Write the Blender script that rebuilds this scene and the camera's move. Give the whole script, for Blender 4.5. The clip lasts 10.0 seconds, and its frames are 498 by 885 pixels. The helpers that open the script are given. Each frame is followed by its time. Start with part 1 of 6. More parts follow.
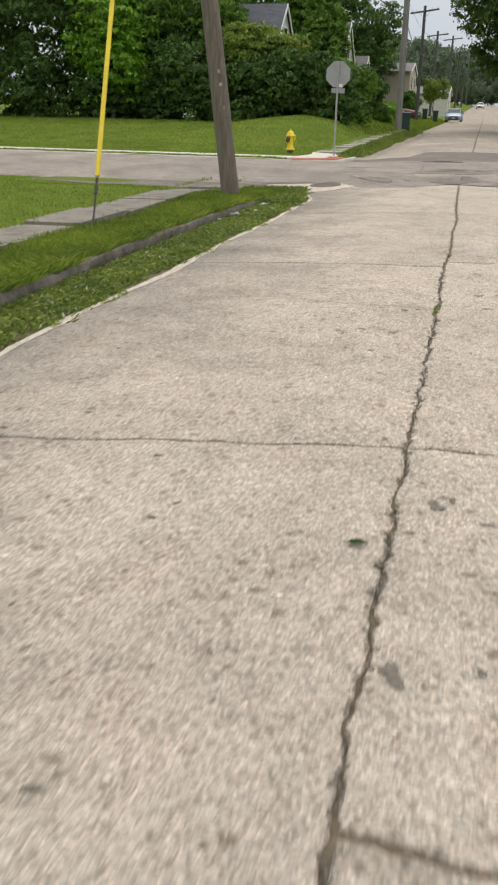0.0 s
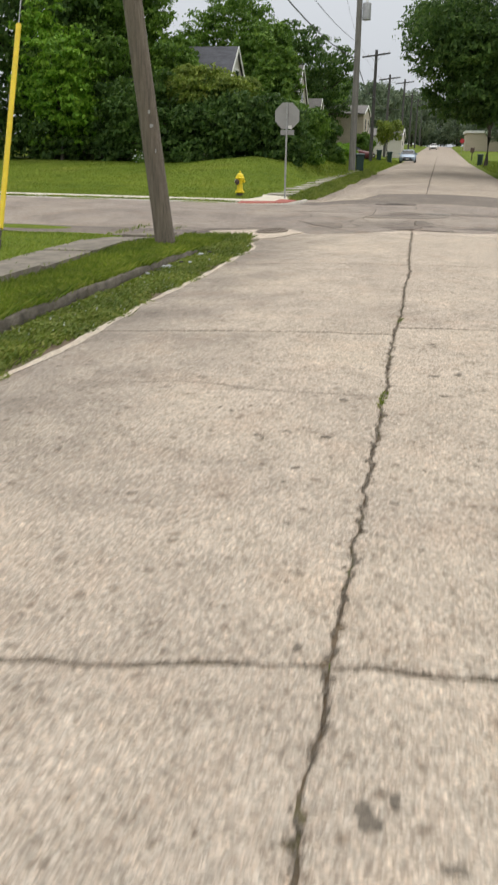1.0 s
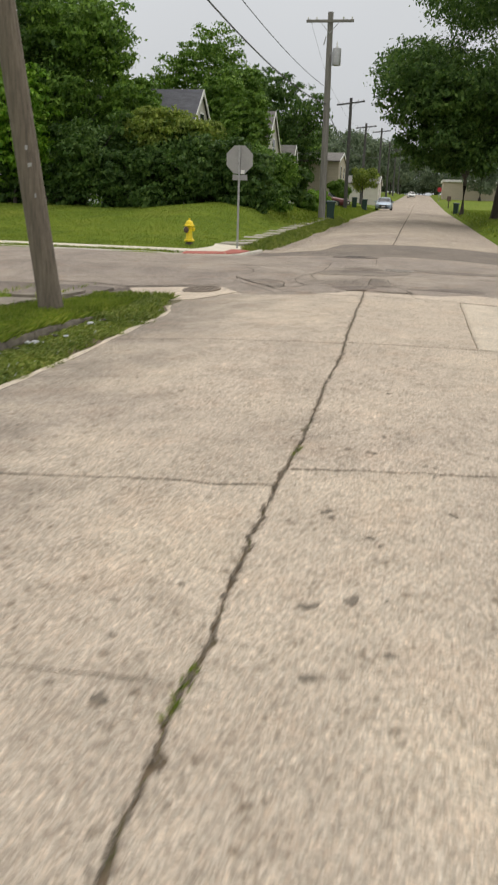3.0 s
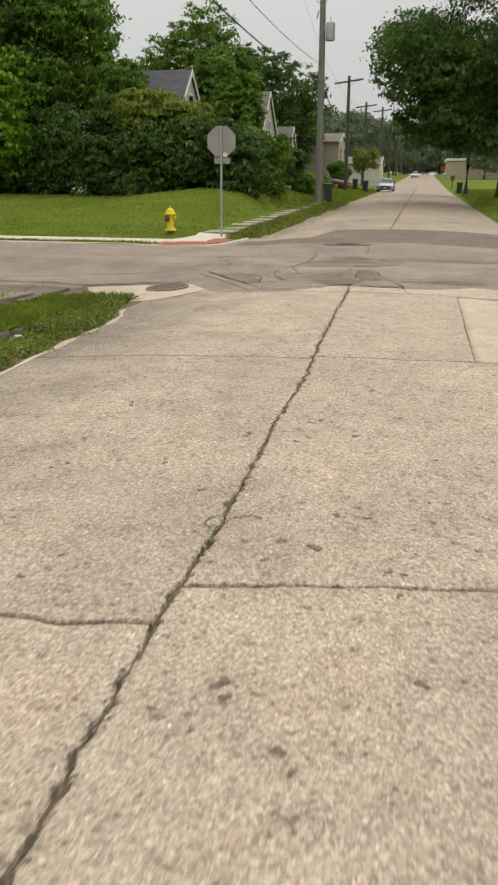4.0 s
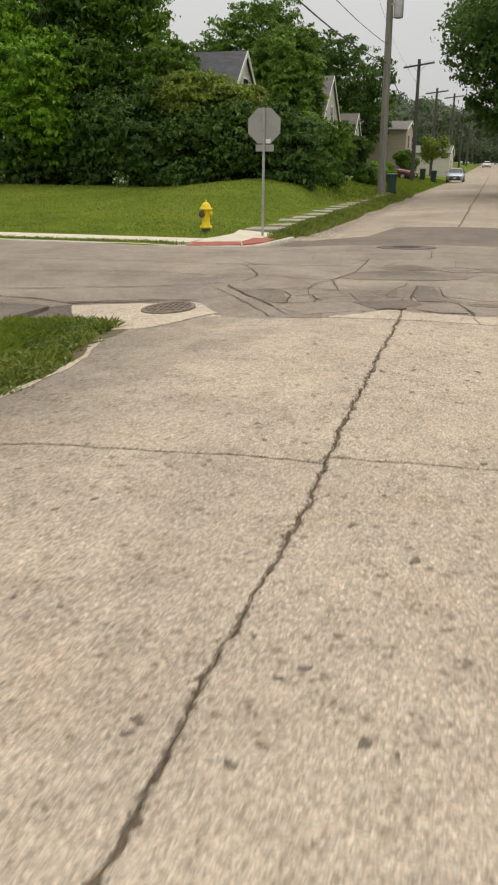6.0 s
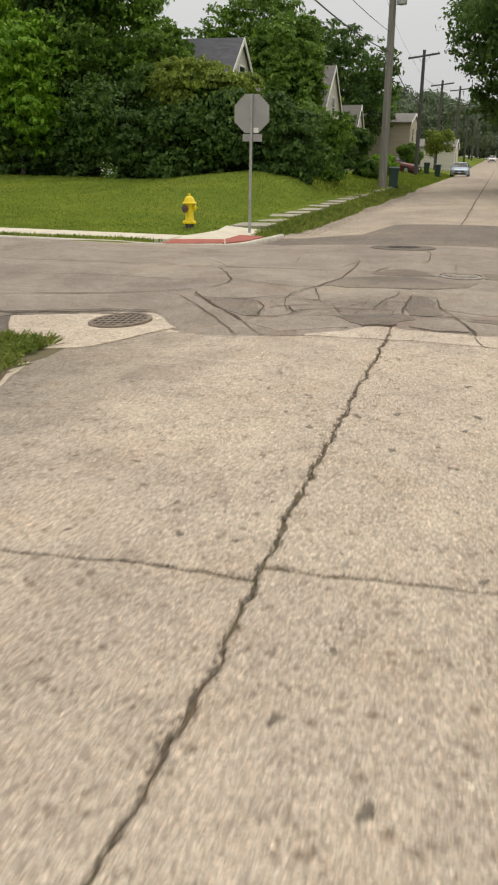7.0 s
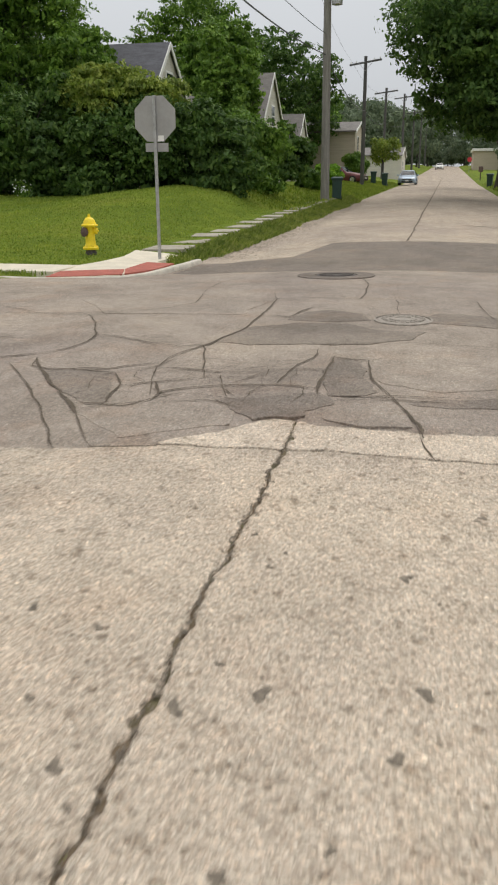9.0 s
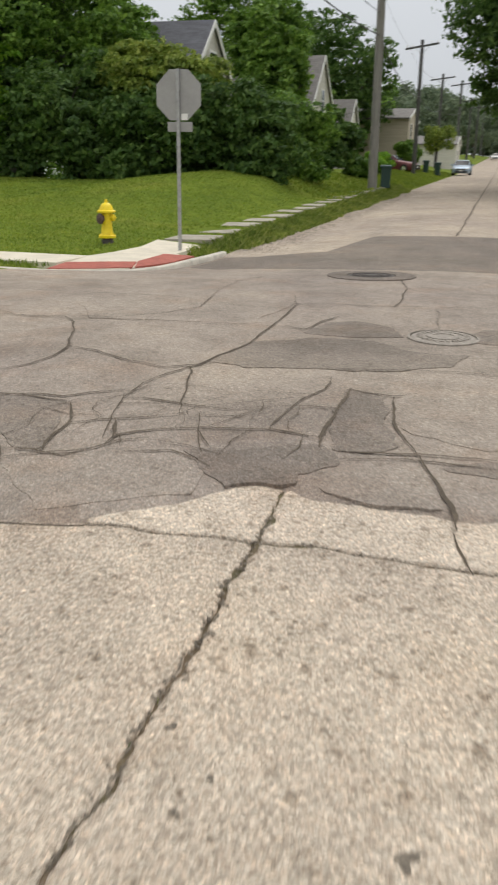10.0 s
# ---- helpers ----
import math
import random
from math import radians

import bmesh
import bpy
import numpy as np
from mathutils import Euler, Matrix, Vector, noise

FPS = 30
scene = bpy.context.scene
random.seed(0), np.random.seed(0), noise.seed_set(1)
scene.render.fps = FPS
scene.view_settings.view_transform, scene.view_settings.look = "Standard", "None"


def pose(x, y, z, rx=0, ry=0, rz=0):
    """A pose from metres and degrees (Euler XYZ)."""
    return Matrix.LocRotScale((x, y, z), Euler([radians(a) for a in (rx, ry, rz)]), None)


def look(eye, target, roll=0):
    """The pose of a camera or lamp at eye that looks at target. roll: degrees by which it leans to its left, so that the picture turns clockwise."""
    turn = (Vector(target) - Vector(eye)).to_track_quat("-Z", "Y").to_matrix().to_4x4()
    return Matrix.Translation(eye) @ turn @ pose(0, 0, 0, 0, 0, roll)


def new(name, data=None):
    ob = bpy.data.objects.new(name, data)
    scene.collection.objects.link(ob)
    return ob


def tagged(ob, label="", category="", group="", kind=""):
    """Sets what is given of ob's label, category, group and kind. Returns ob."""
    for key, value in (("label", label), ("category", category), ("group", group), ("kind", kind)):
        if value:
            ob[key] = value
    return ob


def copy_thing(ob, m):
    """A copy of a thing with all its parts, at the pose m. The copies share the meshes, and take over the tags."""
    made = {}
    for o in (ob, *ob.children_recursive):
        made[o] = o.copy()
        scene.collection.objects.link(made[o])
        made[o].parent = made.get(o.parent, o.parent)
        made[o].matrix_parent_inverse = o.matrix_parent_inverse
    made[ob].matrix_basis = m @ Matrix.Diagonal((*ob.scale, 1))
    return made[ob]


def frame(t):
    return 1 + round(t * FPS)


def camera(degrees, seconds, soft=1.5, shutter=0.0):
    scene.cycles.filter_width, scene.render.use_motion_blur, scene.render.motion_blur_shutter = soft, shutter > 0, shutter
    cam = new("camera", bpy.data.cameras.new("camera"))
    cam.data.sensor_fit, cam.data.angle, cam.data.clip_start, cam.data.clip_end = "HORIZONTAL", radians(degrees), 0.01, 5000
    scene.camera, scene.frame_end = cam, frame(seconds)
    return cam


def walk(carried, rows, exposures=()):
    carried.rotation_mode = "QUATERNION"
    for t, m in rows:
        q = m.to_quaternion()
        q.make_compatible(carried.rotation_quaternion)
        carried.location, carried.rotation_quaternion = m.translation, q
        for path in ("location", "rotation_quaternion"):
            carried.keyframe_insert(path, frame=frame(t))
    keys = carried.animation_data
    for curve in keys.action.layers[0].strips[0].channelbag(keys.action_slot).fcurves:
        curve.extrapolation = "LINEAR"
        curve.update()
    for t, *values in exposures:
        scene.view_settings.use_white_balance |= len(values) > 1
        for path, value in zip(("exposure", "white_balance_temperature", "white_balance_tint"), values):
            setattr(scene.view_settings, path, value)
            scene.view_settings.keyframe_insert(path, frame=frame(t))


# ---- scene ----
cam = camera(33.7, 10.0, soft=2.1, shutter=0.5)
PATH = [
    (0, (-0.022, -0.024, 1.423), (-0.489, 1.769, 0.671), 1.1),
    (0.3, (-0.013, 0.41, 1.427), (-0.478, 2.209, 0.688), 0.8),
    (0.5, (-0.008, 0.686, 1.421), (-0.47, 2.493, 0.699), 0.5),
    (1, (-0.009, 1.411, 1.46), (-0.401, 3.254, 0.791), 1.0),
    (1.5, (0.077, 2.092, 1.477), (-0.318, 3.951, 0.855), 0.8),
    (2, (0.139, 2.877, 1.486), (-0.228, 4.737, 0.85), 1.1),
    (2.5, (0.288, 3.652, 1.48), (-0.049, 5.521, 0.851), 1.4),
    (3, (0.38, 4.278, 1.499), (0.023, 6.16, 0.926), 1.8),
    (3.2, (0.431, 4.65, 1.531), (0.137, 6.547, 0.969), 2.6),
    (4.3, (0.598, 6.376, 1.5), (0.195, 8.231, 0.868), -0.1),
    (4.5, (0.595, 6.658, 1.489), (0.178, 8.504, 0.844), -0.0),
    (5, (0.541, 7.452, 1.462), (-0.001, 9.26, 0.8), -1.2),
    (5.2, (0.519, 7.751, 1.503), (0.016, 9.575, 0.854), -0.4),
    (6.3, (0.464, 9.389, 1.538), (-0.049, 11.216, 0.907), 0.8),
    (6.5, (0.487, 9.696, 1.512), (0.027, 11.536, 0.876), 0.7),
    (7, (0.452, 10.44, 1.522), (-0.066, 12.261, 0.876), 1.0),
    (7.5, (0.424, 11.282, 1.535), (0.022, 13.133, 0.893), 1.4),
    (8, (0.431, 11.922, 1.552), (-0.079, 13.747, 0.912), -0.3),
    (8.5, (0.394, 12.728, 1.55), (-0.01, 14.577, 0.905), 0.1),
    (9, (0.444, 13.437, 1.539), (0.014, 15.289, 0.919), -0.3),
    (9.5, (0.409, 14.234, 1.498), (-0.003, 16.087, 0.869), 1.2),
    (10, (0.435, 14.954, 1.501), (-0.091, 16.771, 0.853), 0.8),
]
walk(cam, [(t, look(eye, target, roll)) for t, eye, target, roll in PATH],
     exposures=[(0, 0.12, 6230, 10), (1, 0.1, 6380, 10), (1.5, 0.1, 6500, 10), (2, 0.06, 6850, 10), (2.5, 0.0, 6620, 10), (3, -0.02, 6560, 10), (4.5, -0.02, 7020, 10), (5, -0.02, 6820, 10),
                (6.5, 0.03, 6900, 10), (8, 0.05, 6640, 10), (9, 0.03, 6490, 10), (9.5, 0.08, 6620, 10), (10, 0.08, 6430, 10)])

# ---- light: an overcast sky, bright overhead and paler towards the horizon ----
world = bpy.data.worlds.new("overcast_sky")
scene.world = world
world.use_nodes = True
wt = world.node_tree
wt.nodes.clear()


def wnode(kind):
    return wt.nodes.new(kind)


SUN_UP, SUN_ROUND = radians(58), radians(200)
sky = wnode("ShaderNodeTexSky")
sky.sky_type, sky.sun_disc = "NISHITA", False
sky.sun_elevation, sky.sun_rotation = SUN_UP, SUN_ROUND
sky.air_density, sky.dust_density = 1.0, 4.0
grey = wnode("ShaderNodeHueSaturation")
grey.inputs["Saturation"].default_value = 0.2
wt.links.new(sky.outputs[0], grey.inputs["Color"])
dim = wnode("ShaderNodeVectorMath")
dim.operation = "SCALE"
dim.inputs["Scale"].default_value = 0.02
wt.links.new(grey.outputs[0], dim.inputs[0])
coord = wnode("ShaderNodeTexCoord")
sep = wnode("ShaderNodeSeparateXYZ")
wt.links.new(coord.outputs["Generated"], sep.inputs[0])
ramp = wnode("ShaderNodeValToRGB")
ramp.color_ramp.elements[0].position, ramp.color_ramp.elements[0].color = 0.0, (0.50, 0.52, 0.545, 1)
ramp.color_ramp.elements[1].position, ramp.color_ramp.elements[1].color = 1.0, (1.0, 1.0, 0.99, 1)
mid = ramp.color_ramp.elements.new(0.35)
mid.color = (0.66, 0.68, 0.70, 1)
wt.links.new(sep.outputs["Z"], ramp.inputs[0])
cl = wnode("ShaderNodeTexNoise")
cl.inputs["Scale"].default_value, cl.inputs["Detail"].default_value = 2.2, 4
wt.links.new(coord.outputs["Generated"], cl.inputs["Vector"])
clr = wnode("ShaderNodeMapRange")
clr.inputs["To Min"].default_value, clr.inputs["To Max"].default_value = 0.9, 1.1
wt.links.new(cl.outputs["Fac"], clr.inputs["Value"])
cloud = wnode("ShaderNodeVectorMath")
cloud.operation = "SCALE"
wt.links.new(ramp.outputs[0], cloud.inputs[0])
wt.links.new(clr.outputs[0], cloud.inputs["Scale"])
add = wnode("ShaderNodeVectorMath")
add.operation = "ADD"
wt.links.new(cloud.outputs[0], add.inputs[0])
wt.links.new(dim.outputs[0], add.inputs[1])
bg = wnode("ShaderNodeBackground")
bg.inputs["Strength"].default_value = 1.0
wt.links.new(add.outputs[0], bg.inputs["Color"])
wout = wnode("ShaderNodeOutputWorld")
wt.links.new(bg.outputs[0], wout.inputs[0])

sun = new("sun", bpy.data.lights.new("sun", "SUN"))
sun.data.energy, sun.data.angle, sun.data.color = 1.2, radians(40), (1.0, 0.96, 0.9)
sun.matrix_world = Matrix.Rotation(-SUN_ROUND, 4, "Z") @ Matrix.Rotation(radians(90) - SUN_UP, 4, "X")


# ---- materials ----
def material(name):
    m = bpy.data.materials.new(name)
    m.use_nodes = True
    t = m.node_tree
    return m, t, t.nodes["Principled BSDF"]


def node(t, kind, **sets):
    n = t.nodes.new(kind)
    for key, value in sets.items():
        n.inputs[key].default_value = value
    return n


def ramp_of(t, source, stops):
    r = t.nodes.new("ShaderNodeValToRGB")
    els = r.color_ramp.elements
    els[0].position, els[0].color = stops[0][0], (*stops[0][1], 1)
    els[1].position, els[1].color = stops[-1][0], (*stops[-1][1], 1)
    for p, c in stops[1:-1]:
        els.new(p).color = (*c, 1)
    t.links.new(source, r.inputs[0])
    return r.outputs[0]


def mixed(t, mode, fac, a, b):
    n = t.nodes.new("ShaderNodeMix")
    n.data_type, n.blend_type = "RGBA", mode
    for sock, value in ((n.inputs[0], fac), (n.inputs[6], a), (n.inputs[7], b)):
        if isinstance(value, (int, float)):
            sock.default_value = value
        elif isinstance(value, tuple):
            sock.default_value = (*value, 1)
        else:
            t.links.new(value, sock)
    return n.outputs[2]


def noise_of(t, vec, scale, detail=4, rough=0.6):
    n = node(t, "ShaderNodeTexNoise", Scale=scale, Detail=detail, Roughness=rough)
    t.links.new(vec, n.inputs["Vector"])
    return n.outputs["Fac"]


def place(t):
    return t.nodes.new("ShaderNodeNewGeometry").outputs["Position"]


def bumped(t, p, height, strength, distance):
    b = node(t, "ShaderNodeBump", Strength=strength, Distance=distance)
    t.links.new(height, b.inputs["Height"])
    t.links.new(b.outputs[0], p.inputs["Normal"])


def warped(t, pos, scale, amount):
    """Position shaken by noise, so that cell patterns get broken outlines."""
    n = node(t, "ShaderNodeTexNoise", Scale=scale, Detail=3)
    t.links.new(pos, n.inputs["Vector"])
    m = t.nodes.new("ShaderNodeVectorMath")
    m.operation = "MULTIPLY_ADD"
    t.links.new(n.outputs["Color"], m.inputs[0])
    m.inputs[1].default_value = (amount, amount, amount)
    t.links.new(pos, m.inputs[2])
    return m.outputs[0]


def cells(t, vec, scale):
    v = node(t, "ShaderNodeTexVoronoi", Scale=scale)
    t.links.new(vec, v.inputs["Vector"])
    rgb = t.nodes.new("ShaderNodeSeparateColor")
    t.links.new(v.outputs["Color"], rgb.inputs[0])
    return v.outputs["Distance"], rgb.outputs[0], rgb.outputs[1]


def ranged(t, value, lo, hi):
    r = node(t, "ShaderNodeMapRange", **{"From Min": lo, "From Max": hi})
    t.links.new(value, r.inputs["Value"])
    return r.outputs[0]


def times(t, a, b):
    m = t.nodes.new("ShaderNodeMath")
    m.operation = "MULTIPLY"
    t.links.new(a, m.inputs[0])
    t.links.new(b, m.inputs[1])
    return m.outputs[0]


def aggregate(name, light, dark, stone_scale=70, wear=0.5, pit=0.5, gutter_stain=False, flecks=0.0):
    """Worn road surface: stones of several sizes in a matrix, pits, stains and tyre wear."""
    m, t, p = material(name)
    pos = place(t)
    shaken = warped(t, pos, 60, 0.02)
    d1, tone, hue = cells(t, shaken, stone_scale)
    mix = tuple(0.5 * (a + b) for a, b in zip(light, dark))
    base = ramp_of(t, tone, [(0.05, dark), (0.3, mix), (0.6, light), (0.85, tuple(min(1, 1.16 * c) for c in light)), (0.98, tuple(min(1, 1.4 * c) for c in light))])
    base = mixed(t, "MULTIPLY", 0.55, base, ramp_of(t, hue, [(0.0, (1.06, 0.97, 0.9)), (0.5, (1, 1, 1)), (1.0, (0.95, 1.0, 1.02))]))
    base = mixed(t, "MULTIPLY", 0.5, base, ramp_of(t, d1, [(0.35, (1.05, 1.05, 1.05)), (0.8, (0.66, 0.63, 0.59))]))
    grain = noise_of(t, pos, 42, 6, 0.78)
    base = mixed(t, "OVERLAY", 0.5, base, ramp_of(t, grain, [(0.3, (0.28, 0.27, 0.26)), (0.7, (0.7, 0.69, 0.68))]))
    mottle = noise_of(t, pos, 4.5, 5, 0.7)
    base = mixed(t, "MULTIPLY", 0.6, base, ramp_of(t, mottle, [(0.32, (0.8, 0.79, 0.77)), (0.55, (1.02, 1.01, 1.0)), (0.75, (1.12, 1.11, 1.1))]))
    # single pale stones, and sockets where stones have come out
    d3, r3, g3 = cells(t, shaken, 34)
    pale = times(t, ranged(t, r3, 0.86, 0.9), ranged(t, d3, 0.34, 0.22))
    hole = times(t, times(t, ranged(t, r3, 0.34, 0.26), ranged(t, d3, 0.5, 0.2)), ranged(t, mottle, 0.56, 0.44))
    base = mixed(t, "MULTIPLY", times(t, pale, ranged(t, g3, 0.0, 1.2 - flecks)), base, (1.5, 1.5, 1.48))
    d4, r4, g4 = cells(t, warped(t, pos, 38, 0.035), 11)
    gouge = times(t, ranged(t, r4, 0.34, 0.24), ranged(t, d4, 0.31, 0.16))
    for mask, k in ((hole, 1.0), (gouge, 0.85)):
        scaled = node(t, "ShaderNodeMath")
        scaled.operation = "MULTIPLY"
        t.links.new(mask, scaled.inputs[0])
        scaled.inputs[1].default_value = pit * k
        base = mixed(t, "MULTIPLY", scaled.outputs[0], base, (0.42, 0.385, 0.34))
    blot = noise_of(t, pos, 0.9, 5, 0.65)
    base = mixed(t, "MULTIPLY", wear, base, ramp_of(t, blot, [(0.3, (0.7, 0.695, 0.69)), (0.55, (1, 1, 1)), (0.75, (1.1, 1.08, 1.03))]))
    blot2 = noise_of(t, pos, 0.23, 3, 0.6)
    base = mixed(t, "MULTIPLY", wear, base, ramp_of(t, blot2, [(0.35, (0.8, 0.79, 0.8)), (0.65, (1.05, 1.04, 1.0))]))
    rust = noise_of(t, pos, 1.7, 4, 0.6)
    base = mixed(t, "MULTIPLY", 0.8 * wear, base, ramp_of(t, rust, [(0.52, (1, 1, 1)), (0.72, (1.03, 0.93, 0.86))]))
    if gutter_stain:
        xyz = t.nodes.new("ShaderNodeSeparateXYZ")
        t.links.new(pos, xyz.inputs[0])
        warp = node(t, "ShaderNodeMath")
        warp.operation = "MULTIPLY_ADD"
        t.links.new(blot, warp.inputs[0])
        warp.inputs[1].default_value = 2.6
        t.links.new(xyz.outputs["X"], warp.inputs[2])
        base = mixed(t, "MULTIPLY", 0.85, base, ramp_of(t, ranged(t, warp.outputs[0], -1.75, 0.0), [(0.0, (0.56, 0.57, 0.59)), (1.0, (1, 1, 1))]))
    t.links.new(base, p.inputs["Base Color"])
    p.inputs["Roughness"].default_value = 0.9
    p.inputs["Specular IOR Level"].default_value = 0.3
    h = t.nodes.new("ShaderNodeMath")
    h.operation = "SUBTRACT"
    t.links.new(grain, h.inputs[0])
    t.links.new(d1, h.inputs[1])
    h2 = t.nodes.new("ShaderNodeMath")
    h2.operation = "SUBTRACT"
    t.links.new(h.outputs[0], h2.inputs[0])
    t.links.new(hole, h2.inputs[1])
    bumped(t, p, h2.outputs[0], 0.8, 0.007)
    return m


def simple(name, colour, rough=0.7, metal=0.0, vary=0.25, scale=6.0, bump=0.15, dist=0.004, stretch=None):
    """Paint, metal or masonry with grime at two scales."""
    m, t, p = material(name)
    pos = place(t)
    if stretch:
        mp = node(t, "ShaderNodeMapping", Scale=stretch)
        t.links.new(pos, mp.inputs["Vector"])
        pos = mp.outputs[0]
    a = noise_of(t, pos, scale, 5, 0.65)
    b = noise_of(t, pos, scale * 7, 4, 0.7)
    lo = tuple(c * (1 - vary) for c in colour)
    hi = tuple(min(1, c * (1 + 0.6 * vary)) for c in colour)
    base = ramp_of(t, a, [(0.3, lo), (0.7, hi)])
    base = mixed(t, "MULTIPLY", 0.6, base, ramp_of(t, b, [(0.3, (1 - vary,) * 3), (0.6, (1, 1, 1))]))
    t.links.new(base, p.inputs["Base Color"])
    p.inputs["Roughness"].default_value, p.inputs["Metallic"].default_value = rough, metal
    if bump:
        bumped(t, p, b, bump, dist)
    return m


def leafy(name, dark, mid_c, light, through_light=0.35):
    """Leaves or grass: each blade or leaf its own shade; light passes through."""
    m, t, p = material(name)
    geo = t.nodes.new("ShaderNodeNewGeometry")
    base = ramp_of(t, geo.outputs["Random Per Island"], [(0.0, dark), (0.5, mid_c), (1.0, light)])
    big = noise_of(t, geo.outputs["Position"], 1.0, 4, 0.6)
    base = mixed(t, "MULTIPLY", 0.85, base, ramp_of(t, big, [(0.3, (0.55, 0.6, 0.55)), (0.7, (1.35, 1.25, 1.0))]))
    t.links.new(base, p.inputs["Base Color"])
    p.inputs["Roughness"].default_value = 0.6
    p.inputs["Specular IOR Level"].default_value = 0.3
    tr = t.nodes.new("ShaderNodeBsdfTranslucent")
    t.links.new(base, tr.inputs["Color"])
    mx = node(t, "ShaderNodeMixShader", Fac=through_light)
    t.links.new(p.outputs[0], mx.inputs[1])
    t.links.new(tr.outputs[0], mx.inputs[2])
    t.links.new(mx.outputs[0], t.nodes["Material Output"].inputs["Surface"])
    return m


def lawn_soil(name):
    m, t, p = material(name)
    pos = place(t)
    a, b, c = noise_of(t, pos, 0.35, 5), noise_of(t, pos, 3.0, 5, 0.7), noise_of(t, pos, 30, 4, 0.7)
    base = ramp_of(t, a, [(0.3, (0.12, 0.178, 0.024)), (0.53, (0.175, 0.232, 0.031)), (0.74, (0.24, 0.25, 0.05))])
    base = mixed(t, "MULTIPLY", 0.7, base, ramp_of(t, b, [(0.3, (0.6, 0.62, 0.55)), (0.7, (1.15, 1.12, 1.0))]))
    base = mixed(t, "MULTIPLY", 0.8, base, ramp_of(t, c, [(0.3, (0.45, 0.5, 0.4)), (0.65, (1.2, 1.2, 1.1))]))
    t.links.new(base, p.inputs["Base Color"])
    p.inputs["Roughness"].default_value = 0.95
    p.inputs["Specular IOR Level"].default_value = 0.1
    bumped(t, p, c, 1.0, 0.03)
    return m


M_CONC = aggregate("worn_concrete", (0.625, 0.542, 0.448), (0.39, 0.335, 0.272), 105, 0.55, 0.75, True, 0.4)
M_CONC_EDGE = aggregate("bleached_concrete", (0.70, 0.61, 0.505), (0.46, 0.395, 0.325), 105, 0.4, 0.7, False, 0.4)
M_CONC_OLD = aggregate("stained_concrete", (0.48, 0.415, 0.345), (0.33, 0.285, 0.235), 60, 0.7, 0.5)
M_CONC_NEW = aggregate("pale_concrete", (0.70, 0.62, 0.51), (0.56, 0.495, 0.405), 120, 0.35, 0.15)
M_ASPH = aggregate("worn_asphalt", (0.415, 0.363, 0.315), (0.31, 0.271, 0.233), 120, 0.9, 0.35)
M_ASPH_DARK = aggregate("patched_asphalt", (0.255, 0.222, 0.192), (0.165, 0.144, 0.125), 90, 0.8, 0.4)
M_ASPH_PATCH = aggregate("worn_patch_asphalt", (0.305, 0.267, 0.231), (0.22, 0.192, 0.166), 120, 0.9, 0.5)
M_ASPH_PALE = aggregate("pale_asphalt", (0.42, 0.368, 0.318), (0.315, 0.276, 0.238), 120, 0.8, 0.35)
def mossy(name):
    """Earth in the joints, green with moss in places."""
    m, t, p = material(name)
    pos = place(t)
    moss, fine = noise_of(t, pos, 1.6, 4, 0.65), noise_of(t, pos, 60, 4, 0.7)
    base = ramp_of(t, moss, [(0.48, (0.185, 0.14, 0.092)), (0.62, (0.145, 0.13, 0.068)), (0.74, (0.1, 0.125, 0.04))])
    base = mixed(t, "MULTIPLY", 0.8, base, ramp_of(t, fine, [(0.3, (0.55, 0.53, 0.5)), (0.65, (1.15, 1.12, 1.08))]))
    t.links.new(base, p.inputs["Base Color"])
    p.inputs["Roughness"].default_value = 0.95
    bumped(t, p, fine, 0.8, 0.01)
    return m


M_DIRT = mossy("mossy_dirt")
M_CRACK = simple("crack_dirt", (0.115, 0.088, 0.06), 0.95, 0, 0.4, 20, 0.6, 0.006)
M_SOIL = lawn_soil("lawn_soil")
M_GRASS = leafy("grass_blades", (0.12, 0.19, 0.022), (0.21, 0.298, 0.034), (0.345, 0.38, 0.083), 0.35)
M_WEED = leafy("weed_leaves", (0.105, 0.165, 0.026), (0.195, 0.265, 0.046), (0.35, 0.375, 0.115), 0.35)
M_LEAF = leafy("tree_leaves", (0.070, 0.145, 0.022), (0.130, 0.249, 0.036), (0.226, 0.360, 0.066))
M_LEAF_DARK = leafy("dark_leaves", (0.044, 0.095, 0.022), (0.081, 0.162, 0.035), (0.145, 0.232, 0.058))
M_LEAF_LIME = leafy("lime_leaves", (0.099, 0.232, 0.017), (0.174, 0.360, 0.029), (0.302, 0.476, 0.058))
M_LEAF_OLIVE = leafy("olive_leaves", (0.116, 0.180, 0.026), (0.197, 0.278, 0.046), (0.371, 0.429, 0.104))
# aerial haze is put into this colour: far leaves greyed and paled
M_LEAF_HAZED = leafy("hazed_far_leaves", (0.12, 0.17, 0.115), (0.165, 0.22, 0.15), (0.21, 0.265, 0.185))
M_FLOWER = simple("white_petals", (0.8, 0.8, 0.76), 0.7, 0, 0.1)
M_BARK = simple("bark", (0.09, 0.075, 0.06), 0.95, 0, 0.5, 4, 0.9, 0.03, (1, 1, 0.25))
M_POLE = simple("weathered_pole_wood", (0.2, 0.165, 0.125), 0.9, 0, 0.45, 5, 0.8, 0.012, (6, 6, 0.35))
M_POLE_FAR = simple("grey_pole_wood", (0.24, 0.225, 0.2), 0.9, 0, 0.35, 4, 0.5, 0.01, (5, 5, 0.3))
